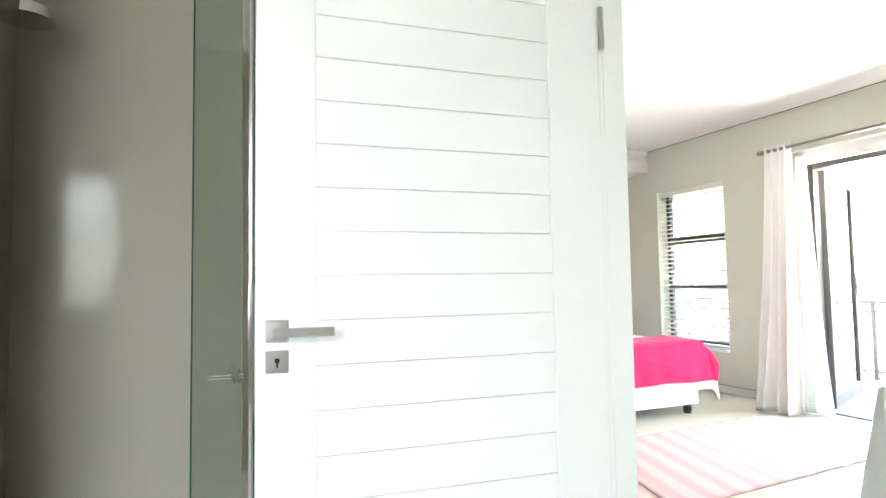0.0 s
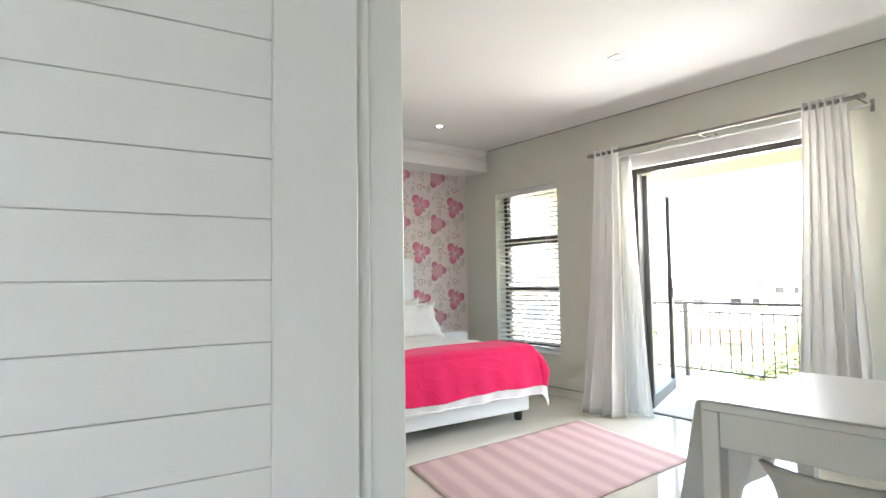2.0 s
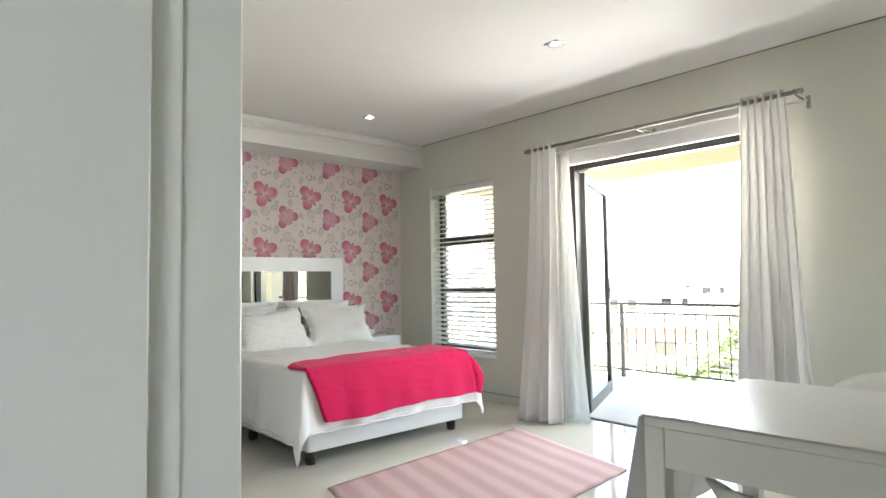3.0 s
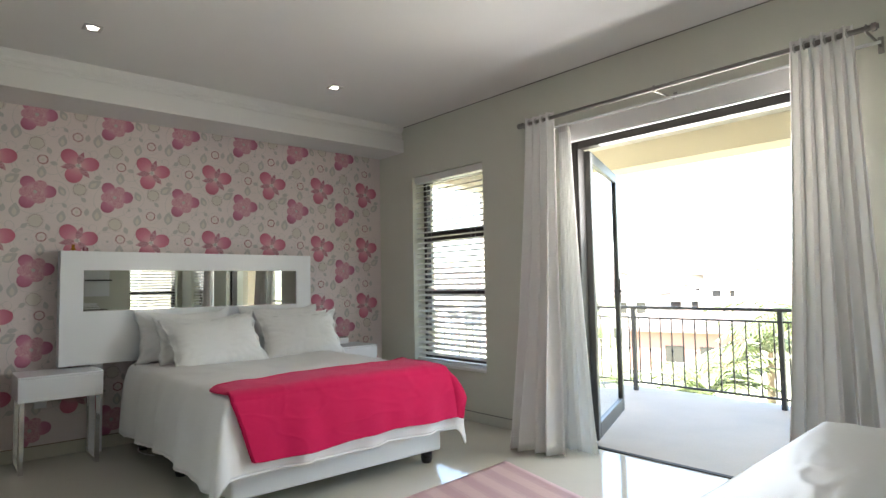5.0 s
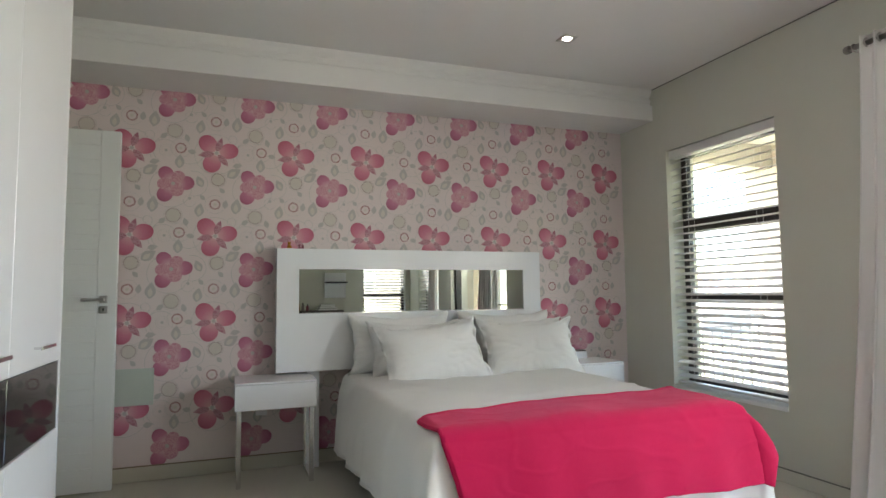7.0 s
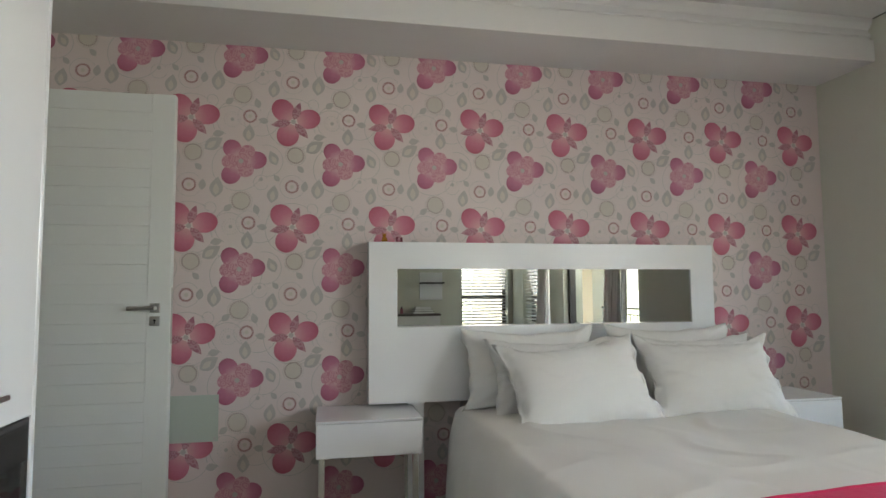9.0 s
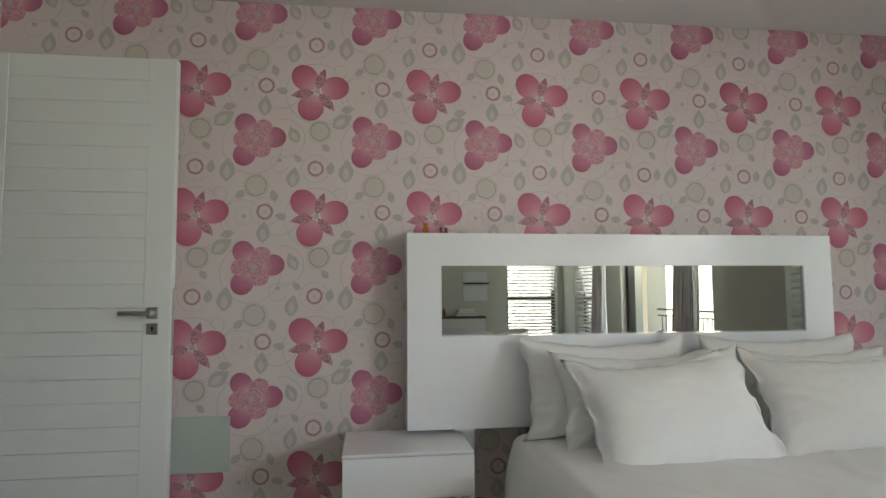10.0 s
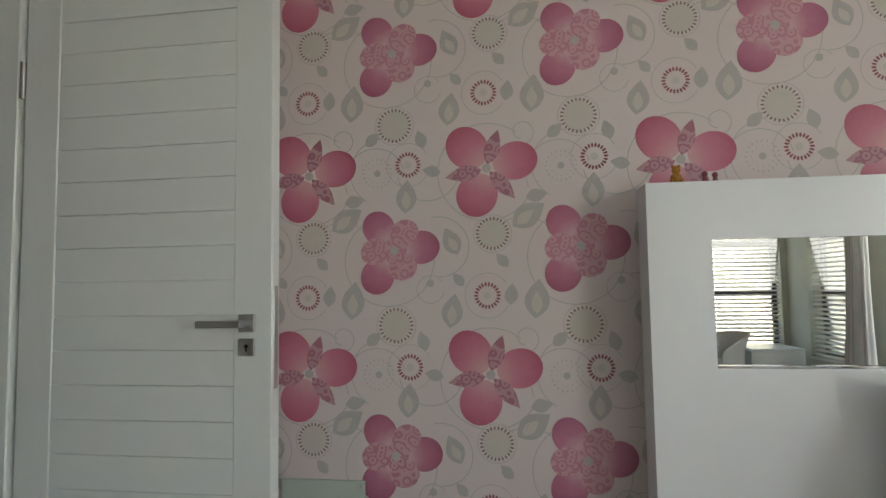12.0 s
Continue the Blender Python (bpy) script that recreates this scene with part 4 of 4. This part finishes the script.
for dx, h in ((-0.010, 0.030), (0.012, 0.026)):
    rod(bm, (dx, 0, 0), (dx, 0, h * 0.6), 0.009, 10, 0.004)
    bmesh.ops.create_icosphere(bm, subdivisions=2, radius=0.007, matrix=Matrix.Translation((dx, 0, h * 0.8)))
bm.to_mesh(t2.data), bm.free()
t2.location = (-2.552, -0.10, Z1)


# ---- nightstands ----
def nightstand():
    t = thing("nightstand", "white lacquered nightstand with one drawer on chrome tube legs", "nightstand", "nightstands")
    w, d = 0.455, 0.35
    part("body", bx(-w / 2, -d + 0.018, 0.432, w / 2, 0, 0.5755, 0.002, 1), M["lacquer"], t)
    part("top", bx(-w / 2 - 0.001, -d - 0.002, 0.577, w / 2 + 0.001, 0.001, 0.588, 0.002, 1), M["lacquer"], t)
    part("drawer_front", bx(-w / 2, -d, 0.432, w / 2, -d + 0.016, 0.5745, 0.002, 1), M["lacquer"], t)
    for s in (-1, 1):
        x = s * (w / 2 - 0.025)
        for y in (-d + 0.03, -0.03):
            part("leg", bx(x - 0.013, y - 0.013, 0.0, x + 0.013, y + 0.013, 0.431, 0.002, 1), M["chrome"], t)
        part("floor_bar", bx(x - 0.0125, -d + 0.044, 0.0, x + 0.0125, -0.044, 0.025, 0.002, 1), M["chrome"], t)
    return t


n1_ = nightstand()
n1_.matrix_world = pose(-2.715, -0.045, 0)
n2_ = copy_thing(n1_, pose(-0.555, -0.045, 0))
tagged(n2_, "white lacquered nightstand on chrome legs between bed and window wall")
ck = thing("dish", "small white square dish with a grey rim on the nightstand", "dish", at=pose(-0.515, -0.095, 0.588))
part("body", bx(-0.055, -0.04, 0, 0.055, 0.04, 0.055, 0.006, 2), M["lacquer"], ck)
part("rim", bx(-0.05, -0.035, 0.0545, 0.05, 0.035, 0.062, 0.003, 1), M["plumgrey"], ck, "dark rim")

# frosted glass plate and its studs on the papered wall
gp = thing("glass_plate", "pale green frosted glass plate screwed flat to the papered wall", "glass plate", at=pose(-3.51, 0, 0.55))
part("plate", bx(-0.115, -0.012, -0.108, 0.112, -0.006, 0.108, 0.001, 1), M["frost"], gp)
for z in (-0.092, 0.092):
    part("stud", rod(bmesh.new(), (0.097, -0.016, z), (0.097, -0.0005, z), 0.007, 12), M["steel"], gp, "dark steel stud")
sk = thing("wall_socket", "small white wall socket behind the nightstand legs", "socket", at=pose(-2.78, 0, 0.36))
part("plate", bx(-0.035, -0.012, -0.03, 0.035, -0.0025, 0.03, 0.003, 2), M["lacquer"], sk)


# ---- wardrobe ----
wd = thing("wardrobe", "tall white gloss wardrobe with a band of dark glass drawers", "wardrobe", at=pose(-3.543, 0, 0))
y0, y1, wu = -3.55, -1.51, 0.51
part("carcass", bx(-0.60, y0, 0.0, -0.022, y1, 2.585, 0.002, 1), M["wardrobe"], wd)
part("side_panel", bx(-0.60, y1, 0.0, 0.0, y1 + 0.018, 2.585, 0.002, 1), M["wardrobe"], wd)
for k in range(4):
    a, b = y1 - wu * (k + 1) + 0.0015, y1 - wu * k - 0.0015
    du = part("upper_door", bx(-0.020, a, 0.868, 0.0, b, 2.58, 0.002, 1), M["wardrobe"], wd)
    hy = (a + b) / 2 + (0.03 if k % 2 == 0 else 0.12)
    part("handle", box(box(bx(0.018, hy - 0.075, 0.925, 0.026, hy + 0.075, 0.937, 0.002, 1), 0.0, hy - 0.07, 0.927, 0.02, hy - 0.062, 0.935), 0.0, hy + 0.062, 0.927, 0.02, hy + 0.07, 0.935), M["chrome"], du, "flat chrome bar handle")
    part("glass_drawer", bx(-0.020, a, 0.632, -0.003, b, 0.865, 0.002, 1), M["darkglass"], wd, "dark gloss drawer front")
    part("lower_door", bx(-0.020, a, 0.08, 0.0, b, 0.629, 0.002, 1), M["wardrobe"], wd)
part("plinth", bx(-0.04, y0, 0.0, -0.021, y1, 0.079), M["wardrobe"], wd)

# ---- desk, chairs, corner ----
dk = thing("desk", "white square-legged desk covered with a creased white cloth", "desk", at=pose(-1.83, -4.765, 0, 0, 0, 2.5))
dx0, dx1, dy0, dy1, dz = -0.45, 0.45, -0.60, 0.54, 0.684
part("top", bx(dx0, dy0, dz - 0.03, dx1, dy1, dz, 0.003, 1), M["lacquer"], dk)
for x in (dx0, dx1 - 0.065):
    for y in (dy0, dy1 - 0.065):
        part("leg", bx(x, y, 0, x + 0.065, y + 0.065, dz - 0.031, 0.003, 1), M["lacquer"], dk)
for x in (dx0 + 0.004, dx1 - 0.026):
    part("apron", bx(x, dy0 + 0.066, dz - 0.155, x + 0.022, dy1 - 0.066, dz - 0.031, 0.002, 1), M["lacquer"], dk)
for y in (dy0 + 0.004, dy1 - 0.026):
    part("apron", bx(dx0 + 0.066, y, dz - 0.155, dx1 - 0.066, y + 0.022, dz - 0.031, 0.002, 1), M["lacquer"], dk)
tc_ = thing("tablecloth", "creased white plastic cloth over the desk, hanging at one end", "tablecloth", at=pose(-1.83, -4.765, dz, 0, 0, 2.5))


def cloth_pt(u, v):
    x = dx0 - 0.012 + (dx1 - dx0 + 0.024) * u
    s = dy0 + (dy1 - dy0 + 0.60) * v
    over = max(0, s - dy1)
    near = math.exp(-((s - dy1 + 0.12) / 0.12) ** 2)
    west = math.exp(-((x - dx0) / 0.22) ** 2)
    fold = 1 - abs(noise.noise(Vector((x * 4 + s * 9, s * 26 - x * 7, 1.0))))
    crease = max(0, fold - 0.78) * 0.012 * (near + 0.35 * west)
    z = 0.004 + crease + 0.0003 * (1 + noise.noise(Vector((x * 3, s * 3, 2.0))))
    if over <= 0:
        return Vector((x, s, z))
    slack = 1 - 0.25 * u
    return Vector((x + 0.02 * math.sin(6 * u) * over * 3, dy1 + 0.008 + 0.20 * over + 0.016 * math.sin(19 * u) * min(1, over * 5), z - over * slack))


ob = part("cloth", sheet(bmesh.new(), cloth_pt, 90, 150), M["vinyl"], tc_, smooth=True)
thicken(ob, 0.002, 1)


def tub_chair(x, y, turn, seat, top, label):
    t = thing("tub_chair", label, "chair", "chairs at the desk", pose(x, y, 0, 0, 0, turn))

    def f(u, v):
        a = math.pi * (-0.62 + 1.24 * u)
        r = 0.215 + 0.06 * v - 0.02 * math.sin(math.pi * v)
        low = (abs(2 * u - 1) ** 3) * 0.55
        hgt = seat - 0.02 + (top - seat + 0.02) * v * (1 - low)
        return Vector((1.06 * r * math.sin(a), r * math.cos(a), hgt))
    ob = part("shell", sheet(bmesh.new(), f, 44, 10), M["shell"], t, smooth=True)
    thicken(ob, 0.014)
    bm = bmesh.new()
    bmesh.ops.create_cone(bm, cap_ends=True, segments=32, radius1=0.185, radius2=0.205, depth=0.035, matrix=Matrix.Translation((0, 0, seat)))
    part("seat", bm, M["shell"], t)
    for sx in (-1, 1):
        for sy in (-1, 1):
            part("leg", rod(bmesh.new(), (sx * 0.17, sy * 0.17, 0), (sx * 0.11, sy * 0.11, seat - 0.018), 0.011, 10), M["shell"], t)
    return t


tub_chair(-1.95, -4.60, 90, 0.27, 0.475, "low white moulded chair pushed in under the desk")
tub_chair(-1.12, -4.72, -100, 0.42, 0.70, "white moulded tub chair beyond the desk")
bt = thing("box_table", "white box table in the corner under the window", "side table", at=pose(-0.42, -5.38, 0))
part("top", bx(-0.25, -0.28, 0.47, 0.25, 0.28, 0.50, 0.004, 2), M["lacquer"], bt)
for y in (-0.28, 0.25):
    part("side", bx(-0.25, y, 0.0, 0.25, y + 0.03, 0.469, 0.003, 1), M["lacquer"], bt)
sh = thing("wall_shelf", "white wall shelf with a dark top edge on the far wall", "shelf", at=pose(-1.26, SOUTH, 0))
part("panel", bx(-0.17, 0.001, 1.02, 0.17, 0.02, 1.42, 0.003, 1), M["lacquer"], sh)
part("ledge", bx(-0.17, 0.02, 1.255, 0.17, 0.18, 1.275, 0.003, 1), M["black"], sh, "dark ledge")
cb = thing("low_cabinet", "dark low cabinet against the far wall", "cabinet", at=pose(-1.62, SOUTH + 0.2, 0))
part("body", bx(-0.45, -0.195, 0.0, 0.42, 0.17, 0.80, 0.004, 1), M["shell"], cb)
part("top", bx(-0.46, -0.199, 0.801, 0.43, 0.18, 0.83, 0.004, 1), M["darkwood"], cb, "dark wooden top")
z = 0.83
for w, h, c, nm in ((0.30, 0.030, "darkwood", "dark bound"), (0.26, 0.028, "plumgrey", "grey bound"), (0.22, 0.035, "linen", "white bound")):
    bk = thing("book", nm + " book lying flat on the cabinet", "book", "stack of books", pose(-1.42, SOUTH + 0.2, z, 0, 0, 8 * (h * 100 - 3)))
    part("cover", box(bx(-w / 2, -0.10, 0, w / 2, 0.10, 0.003), -w / 2, -0.10, h - 0.003, w / 2, 0.10, h), M[c], bk)
    part("pages", bx(-w / 2 + 0.003, -0.096, 0.003, w / 2 - 0.003, 0.096, h - 0.003), M["linen"], bk)
    z += h
for x, h, c in ((-1.86, 0.16, "amber"), (-1.79, 0.12, "plumgrey"), (-1.72, 0.10, "plumfig")):
    b_ = thing("bottle", "small coloured bottle standing on the dark cabinet top", "bottle", "bottles on the cabinet", pose(x, SOUTH + 0.18, 0.83))
    part("body", rod(bmesh.new(), (0, 0, 0), (0, 0, h * 0.7), 0.024, 14, 0.022), M[c], b_, smooth=False)
    part("cap", rod(bmesh.new(), (0, 0, h * 0.7), (0, 0, h), 0.011, 12), M["black"], b_)

# ---- rug ----
rg = thing("rug", "pink woven cotton rug with mauve stripes lying on the floor", "rug")


def rug_pt(u, v):
    ne, nw, se, sw = Vector((-0.64, -2.225, 0)), Vector((-2.36, -2.365, 0)), Vector((-0.92, -3.335, 0)), Vector((-2.63, -3.475, 0))
    q = (ne * (1 - u) + nw * u) * (1 - v) + (se * (1 - u) + sw * u) * v
    e = 0.010 * noise.noise(Vector((u * 9, v * 9, 3)))
    q += Vector((e, e * 0.7, 0.010 + 0.004 * noise.noise(Vector((u * 5, v * 5, 8)))))
    return q


bm = bmesh.new()
sheet(bm, rug_pt, 48, 30)
uv = bm.loops.layers.uv.new("UVMap")
for f in bm.faces:
    c = f.calc_center_median()
    for lp in f.loops:
        lp[uv].uv = (lp.vert.co.x, lp.vert.co.y)
ob = part("weave", bm, M["rug"], rg, smooth=True)
thicken(ob, 0.008, -1)


# ---- downlights ----
def downlight(x, y, turn):
    t = thing("downlight", "small square steel downlight, lit, set in the ceiling", "downlight", "ceiling downlights", pose(x, y, H, 0, 0, turn))
    bm = bmesh.new()
    for a in range(4):
        m = Matrix.Rotation(a * math.pi / 2, 4, "Z")
        b2 = bx(-0.048, 0.030, -0.006, 0.048, 0.048, -0.0005, 0.0015, 1)
        b2.transform(m)
        tmp = bpy.data.meshes.new("tmp")
        b2.to_mesh(tmp)
        b2.free()
        bm.from_mesh(tmp)
        bpy.data.meshes.remove(tmp)
    part("plate", bm, M["steel"], t)
    part("lamp", rod(bmesh.new(), (0, 0, -0.0045), (0, 0, -0.0008), 0.023, 24), M["glow"], t, "glowing lamp face")


for x, y in ((-2.70, -1.03), (-1.10, -0.99), (-1.14, -3.06)):
    downlight(x, y, 0)

# ---- bathroom ----
sc = thing("shower_screen", "green-tinted glass shower screen with a chrome edge and knob", "shower screen", at=pose(-4.795, -4.49, 0))
part("pane", bx(0.0, -0.004, 0.02, 0.78, 0.004, 2.3, 0.001, 1), M["greenglass"], sc)
part("edge_channel", bx(-0.004, -0.0055, 0.0, -0.0005, 0.0055, 2.3, 0.001, 1), M["greenedge"], sc, "dark green glass edge")
part("edge_channel", bx(0.090, -0.012, 0.0, 0.115, 0.012, 2.3, 0.002, 1), M["chrome"], sc, "chrome upright channel")
kn = part("knob", rod(bmesh.new(), (0.078, -0.045, 0.945), (0.078, 0.045, 0.945), 0.009, 12), M["chrome"], sc)
part("knob_rose", rod(rod(bmesh.new(), (0.028, -0.035, 0.945), (0.092, -0.035, 0.945), 0.005, 10), (0.078, -0.035, 0.931), (0.078, -0.035, 0.959), 0.007, 10), M["chrome"], kn)
sr = thing("overhead_shower", "round chrome overhead shower on a wall arm", "shower", at=pose(-5.20, -4.0, 1.84))
part("rose", rod(rod(bmesh.new(), (0, 0, -0.03), (0, 0, 0), 0.065, 24, 0.06), (0, 0, 0), (0, 0, 0.03), 0.03, 16, 0.015), M["chrome"], sr)
part("arm", rod(bmesh.new(), (0, 0, 0.03), (-0.079, 0, 0.05), 0.010, 12), M["chrome"], sr)


# ---- balcony ----
BF = -0.10
setting("floor_balcony", bx(0.2505, -9.0, -0.4, 2.85, 1.05, BF), M["balcony"], "worn beige screed balcony floor")
setting("balcony_step", bx(0.0600, DOOR[0], -0.4, 0.2500, DOOR[1], -0.03), M["balcony"], "screed step at the balcony door")
setting("ceiling_balcony", bx(0.2505, -9.0, 2.62, 2.95, 1.15, 2.80), M["soffit"], "cream balcony soffit")
setting("beam", bx(2.45, -9.0, 2.37, 2.85, 0.7, 2.6195), M["beige"], "beige plastered balcony beam")
# north beam and near column wear the darker plaster with shade painted in
setting("beam_north", bx(0.2505, 0.7005, 2.37, 2.85, 1.04, 2.6195), M["column"], "beige plastered beam over the balcony's end, shade in its colour")
setting("column", bx(2.42, 0.35, BF, 2.80, 1.04, 2.3695), M["column"], "beige plastered balcony column, shade in its colour")
setting("column_far", bx(2.42, -8.6, BF, 2.80, -8.0, 2.3695), M["beige"], "beige plastered balcony column")
rl = thing("railing", "black iron balcony railing with thin balusters and collars", "railing", at=pose(2.60, 0, 0))
part("handrail", bx(-0.022, -7.95, 0.800, 0.022, 0.35, 0.832, 0.004, 1), M["iron"], rl)
part("upper_rail", bx(-0.010, -7.95, 0.695, 0.010, 0.35, 0.715, 0.002, 1), M["iron"], rl)
part("lower_rail", bx(-0.010, -7.95, -0.015, 0.010, 0.35, 0.007, 0.002, 1), M["iron"], rl)
posts = [-1.18 - 1.515 * k for k in range(5)]
pm = bx(-0.022, -0.022, BF, 0.022, 0.022, 0.7995, 0.003, 1)
me_post = bpy.data.meshes.new("post")
pm.to_mesh(me_post), pm.free()
me_post.materials.append(M["iron"])
plain = bx(-0.006, -0.006, 0.0068, 0.006, 0.006, 0.6955)
me_plain = bpy.data.meshes.new("baluster")
plain.to_mesh(me_plain), plain.free()
me_plain.materials.append(M["iron"])
kn = bx(-0.006, -0.006, 0.0068, 0.006, 0.006, 0.6955)
bmesh.ops.create_icosphere(kn, subdivisions=1, radius=0.016, matrix=Matrix.Translation((0, 0, 0.36)) @ Matrix.Diagonal((1, 1, 1.3, 1)))
me_kn = bpy.data.meshes.new("baluster")
kn.to_mesh(me_kn), kn.free()
me_kn.materials.append(M["iron"])
for y in posts:
    o = new("post", me_post)
    o.location, o.parent = (0, y, 0), rl
k, y = 0, 0.27
while y > -7.9:
    if min(abs(y - p) for p in posts) > 0.05:
        o = new("baluster", me_kn if k % 2 else me_plain)
        o.location, o.parent = (0, y, 0), rl
    y -= 1.515 / 12
    k += 1

re = thing("railing", "short black iron railing closing the balcony's end", "railing", at=pose(0, 0.88, 0))
part("handrail", bx(0.2505, -0.022, 0.800, 2.4195, 0.022, 0.832, 0.004, 1), M["iron"], re)
part("upper_rail", bx(0.2505, -0.010, 0.695, 2.4195, 0.010, 0.715, 0.002, 1), M["iron"], re)
part("lower_rail", bx(0.2505, -0.010, -0.015, 2.4195, 0.010, 0.007, 0.002, 1), M["iron"], re)
for k in range(17):
    o = new("post" if k == 8 else "baluster", me_post if k == 8 else me_kn if k % 2 else me_plain)
    o.location, o.parent = (0.325 + 1.515 / 12 * k, 0, 0), re

# ---- outside: lawn, houses, palms ----
G = -3.4


def gz(x, y):
    """The garden falls away, then the far slope rises."""
    r = math.hypot(x, y)
    if r < 60:
        return G - 0.068 * max(0, r - 9)
    return -6.87 + 0.043 * min(r - 60, 190)


bm = bmesh.new()
rows_ = [[bm.verts.new((r * math.cos(a), r * math.sin(a), gz(r, 0))) for a in [2 * math.pi * k / 72 for k in range(72)]] for r in (4, 9, 16, 26, 40, 60, 80, 110, 150, 200, 260, 400, 1500)]
for ra, rb in zip(rows_, rows_[1:]):
    for k in range(72):
        bm.faces.new((ra[k], rb[k], rb[(k + 1) % 72], ra[(k + 1) % 72]))
bm.faces.new(rows_[0])
setting("ground", bm, M["grass"], "pale dry lawn and open ground")


def house(x, y, w, d, h, turn, wall, seed, storeys=1):
    rnd = random.Random(seed)
    t = thing("house", "plastered suburban house with a dark hipped tile roof", "house", "houses on the far slope", pose(x, y, gz(x, y) - 0.15, 0, 0, turn))
    part("wall", bx(-w / 2, -d / 2, 0, w / 2, d / 2, h, 0.02, 1), wall, t)
    bm = bmesh.new()
    o = 0.6
    lo = [bm.verts.new(p) for p in ((-w / 2 - o, -d / 2 - o, h + 0.0005), (w / 2 + o, -d / 2 - o, h + 0.0005), (w / 2 + o, d / 2 + o, h + 0.0005), (-w / 2 - o, d / 2 + o, h + 0.0005))]
    mid = [bm.verts.new(v.co + Vector((0, 0, 0.18))) for v in lo]
    rise = d * 0.22
    tp = [bm.verts.new((s * max(0.2, w / 2 - d / 2), 0, h + 0.18 + rise)) for s in (-1, 1)]
    bm.faces.new(lo[::-1])
    for a in range(4):
        bm.faces.new((lo[a], lo[(a + 1) % 4], mid[(a + 1) % 4], mid[a]))
    bm.faces.new((mid[0], mid[1], tp[1], tp[0])), bm.faces.new((mid[2], mid[3], tp[0], tp[1]))
    bm.faces.new((mid[1], mid[2], tp[1])), bm.faces.new((mid[3], mid[0], tp[0]))
    part("roof", bm, M["roof"], t)
    for s in range(storeys):
        zz = 1.0 + s * 2.9
        yy = -d / 2 + 1.2
        while yy < d / 2 - 1.4:
            ww = rnd.choice((1.0, 1.4, 1.8))
            wn_ = part("window", bx(-w / 2 - 0.05, yy, zz, -w / 2 + 0.02, yy + ww, zz + 1.25, 0.01, 1), M["darkglass"], t)
            part("sill", bx(-w / 2 - 0.12, yy - 0.08, zz - 0.1, -w / 2 - 0.0005, yy + ww + 0.08, zz - 0.0005), M["stucco"], wn_)
            yy += ww + rnd.uniform(1.0, 2.2)
    return t


rnd = random.Random(5)
house(43, 18.5, 6, 7.5, 3.3, 14, M["brick"], 2)
house(62, 38, 11, 13, 6.0, 20, M["stucco"], 1, 2)
house(70, 20, 11, 15, 3.4, -5, M["stucco"], 3)
house(64, 3, 10, 13, 3.2, 8, M["stucco"], 4)
for k in range(44):
    a = radians(rnd.uniform(2, 56))
    r = rnd.uniform(95, 230)
    house(r * math.cos(a), r * math.sin(a), rnd.uniform(10, 15), rnd.uniform(9, 16), rnd.choice((3.2, 3.6, 5.4)), rnd.uniform(-30, 30), rnd.choice((M["stucco"], M["stucco"], M["beige"])), 10 + k)


def palm(x, y, base, trunk, fronds, length, seed, label):
    rnd = random.Random(seed)
    t = thing("palm", label, "palm", "palms below the balcony", pose(x, y, base))
    bm = bmesh.new()
    rings = 7
    for k in range(rings):
        z0_, z1_ = trunk * k / rings, trunk * (k + 1) / rings
        rod(bm, (0.04 * math.sin(k), 0, z0_), (0.04 * math.sin(k + 1), 0, z1_), 0.13 - 0.01 * k, 9, 0.105 - 0.01 * k)
    part("trunk", bm, M["trunk"], t)
    for f in range(fronds):
        az = 2 * math.pi * f / fronds + rnd.uniform(-0.3, 0.3)
        rise = rnd.uniform(0.3, 1.25)
        L = length * rnd.uniform(0.75, 1.1)
        bm = bmesh.new()
        pts, n = [], 14
        for k in range(n + 1):
            s = k / n
            out = L * s * math.cos(rise * (1 - 0.5 * s))
            up = L * (math.sin(rise) * s - 0.75 * s * s * (1.2 - 0.4 * rise))
            pts.append(Vector((out * math.cos(az), out * math.sin(az), trunk + up)))
        tube(bm, pts, 0.012, 4)
        side = Vector((-math.sin(az), math.cos(az), 0))
        for k in range(1, n):
            for m_ in (0.0, 0.5):
                p = pts[k].lerp(pts[k + 1], m_)
                d = (pts[k + 1] - pts[k - 1]).normalized()
                ll = L * 0.30 * math.sin(math.pi * min(0.97, (k + m_) / n * 0.85 + 0.12)) * rnd.uniform(0.8, 1.15)
                for sg in (-1, 1):
                    tip = p + side * sg * ll * 0.8 + d * ll * 0.55 + Vector((0, 0, -ll * rnd.uniform(0.15, 0.5)))
                    w = d * 0.022
                    mid = p.lerp(tip, 0.5) + Vector((0, 0, 0.03))
                    a_, b_, c_, e_, f_ = (bm.verts.new(q) for q in (p - w * 0.5, p + w * 0.5, mid + w, tip, mid - w))
                    bm.faces.new((a_, b_, c_, f_)), bm.faces.new((f_, c_, e_))
        part("frond", bm, M["leaf"], t)
    return t


palm(5.6, -0.6, G, 2.75, 15, 1.5, 1, "feathery green palm just below the balcony")
palm(6.8, -1.9, G, 3.7, 16, 1.9, 2, "tall feathery palm beside the balcony")
palm(8.0, -0.6, G, 3.2, 14, 1.7, 3, "feathery green palm in the garden")
palm(8.2, -4.2, G, 3.2, 13, 1.9, 4, "tall feathery palm beside the balcony")
palm(6.2, 1.6, G, 2.3, 12, 1.5, 5, "feathery green palm in the garden")
# neighbouring plastered wall at the end of the balcony
setting("wall_outer", bx(0.2505, -9.2, -0.4, 2.85, -9.0005, 2.8), M["beige"], "beige plastered end wall of the balcony")
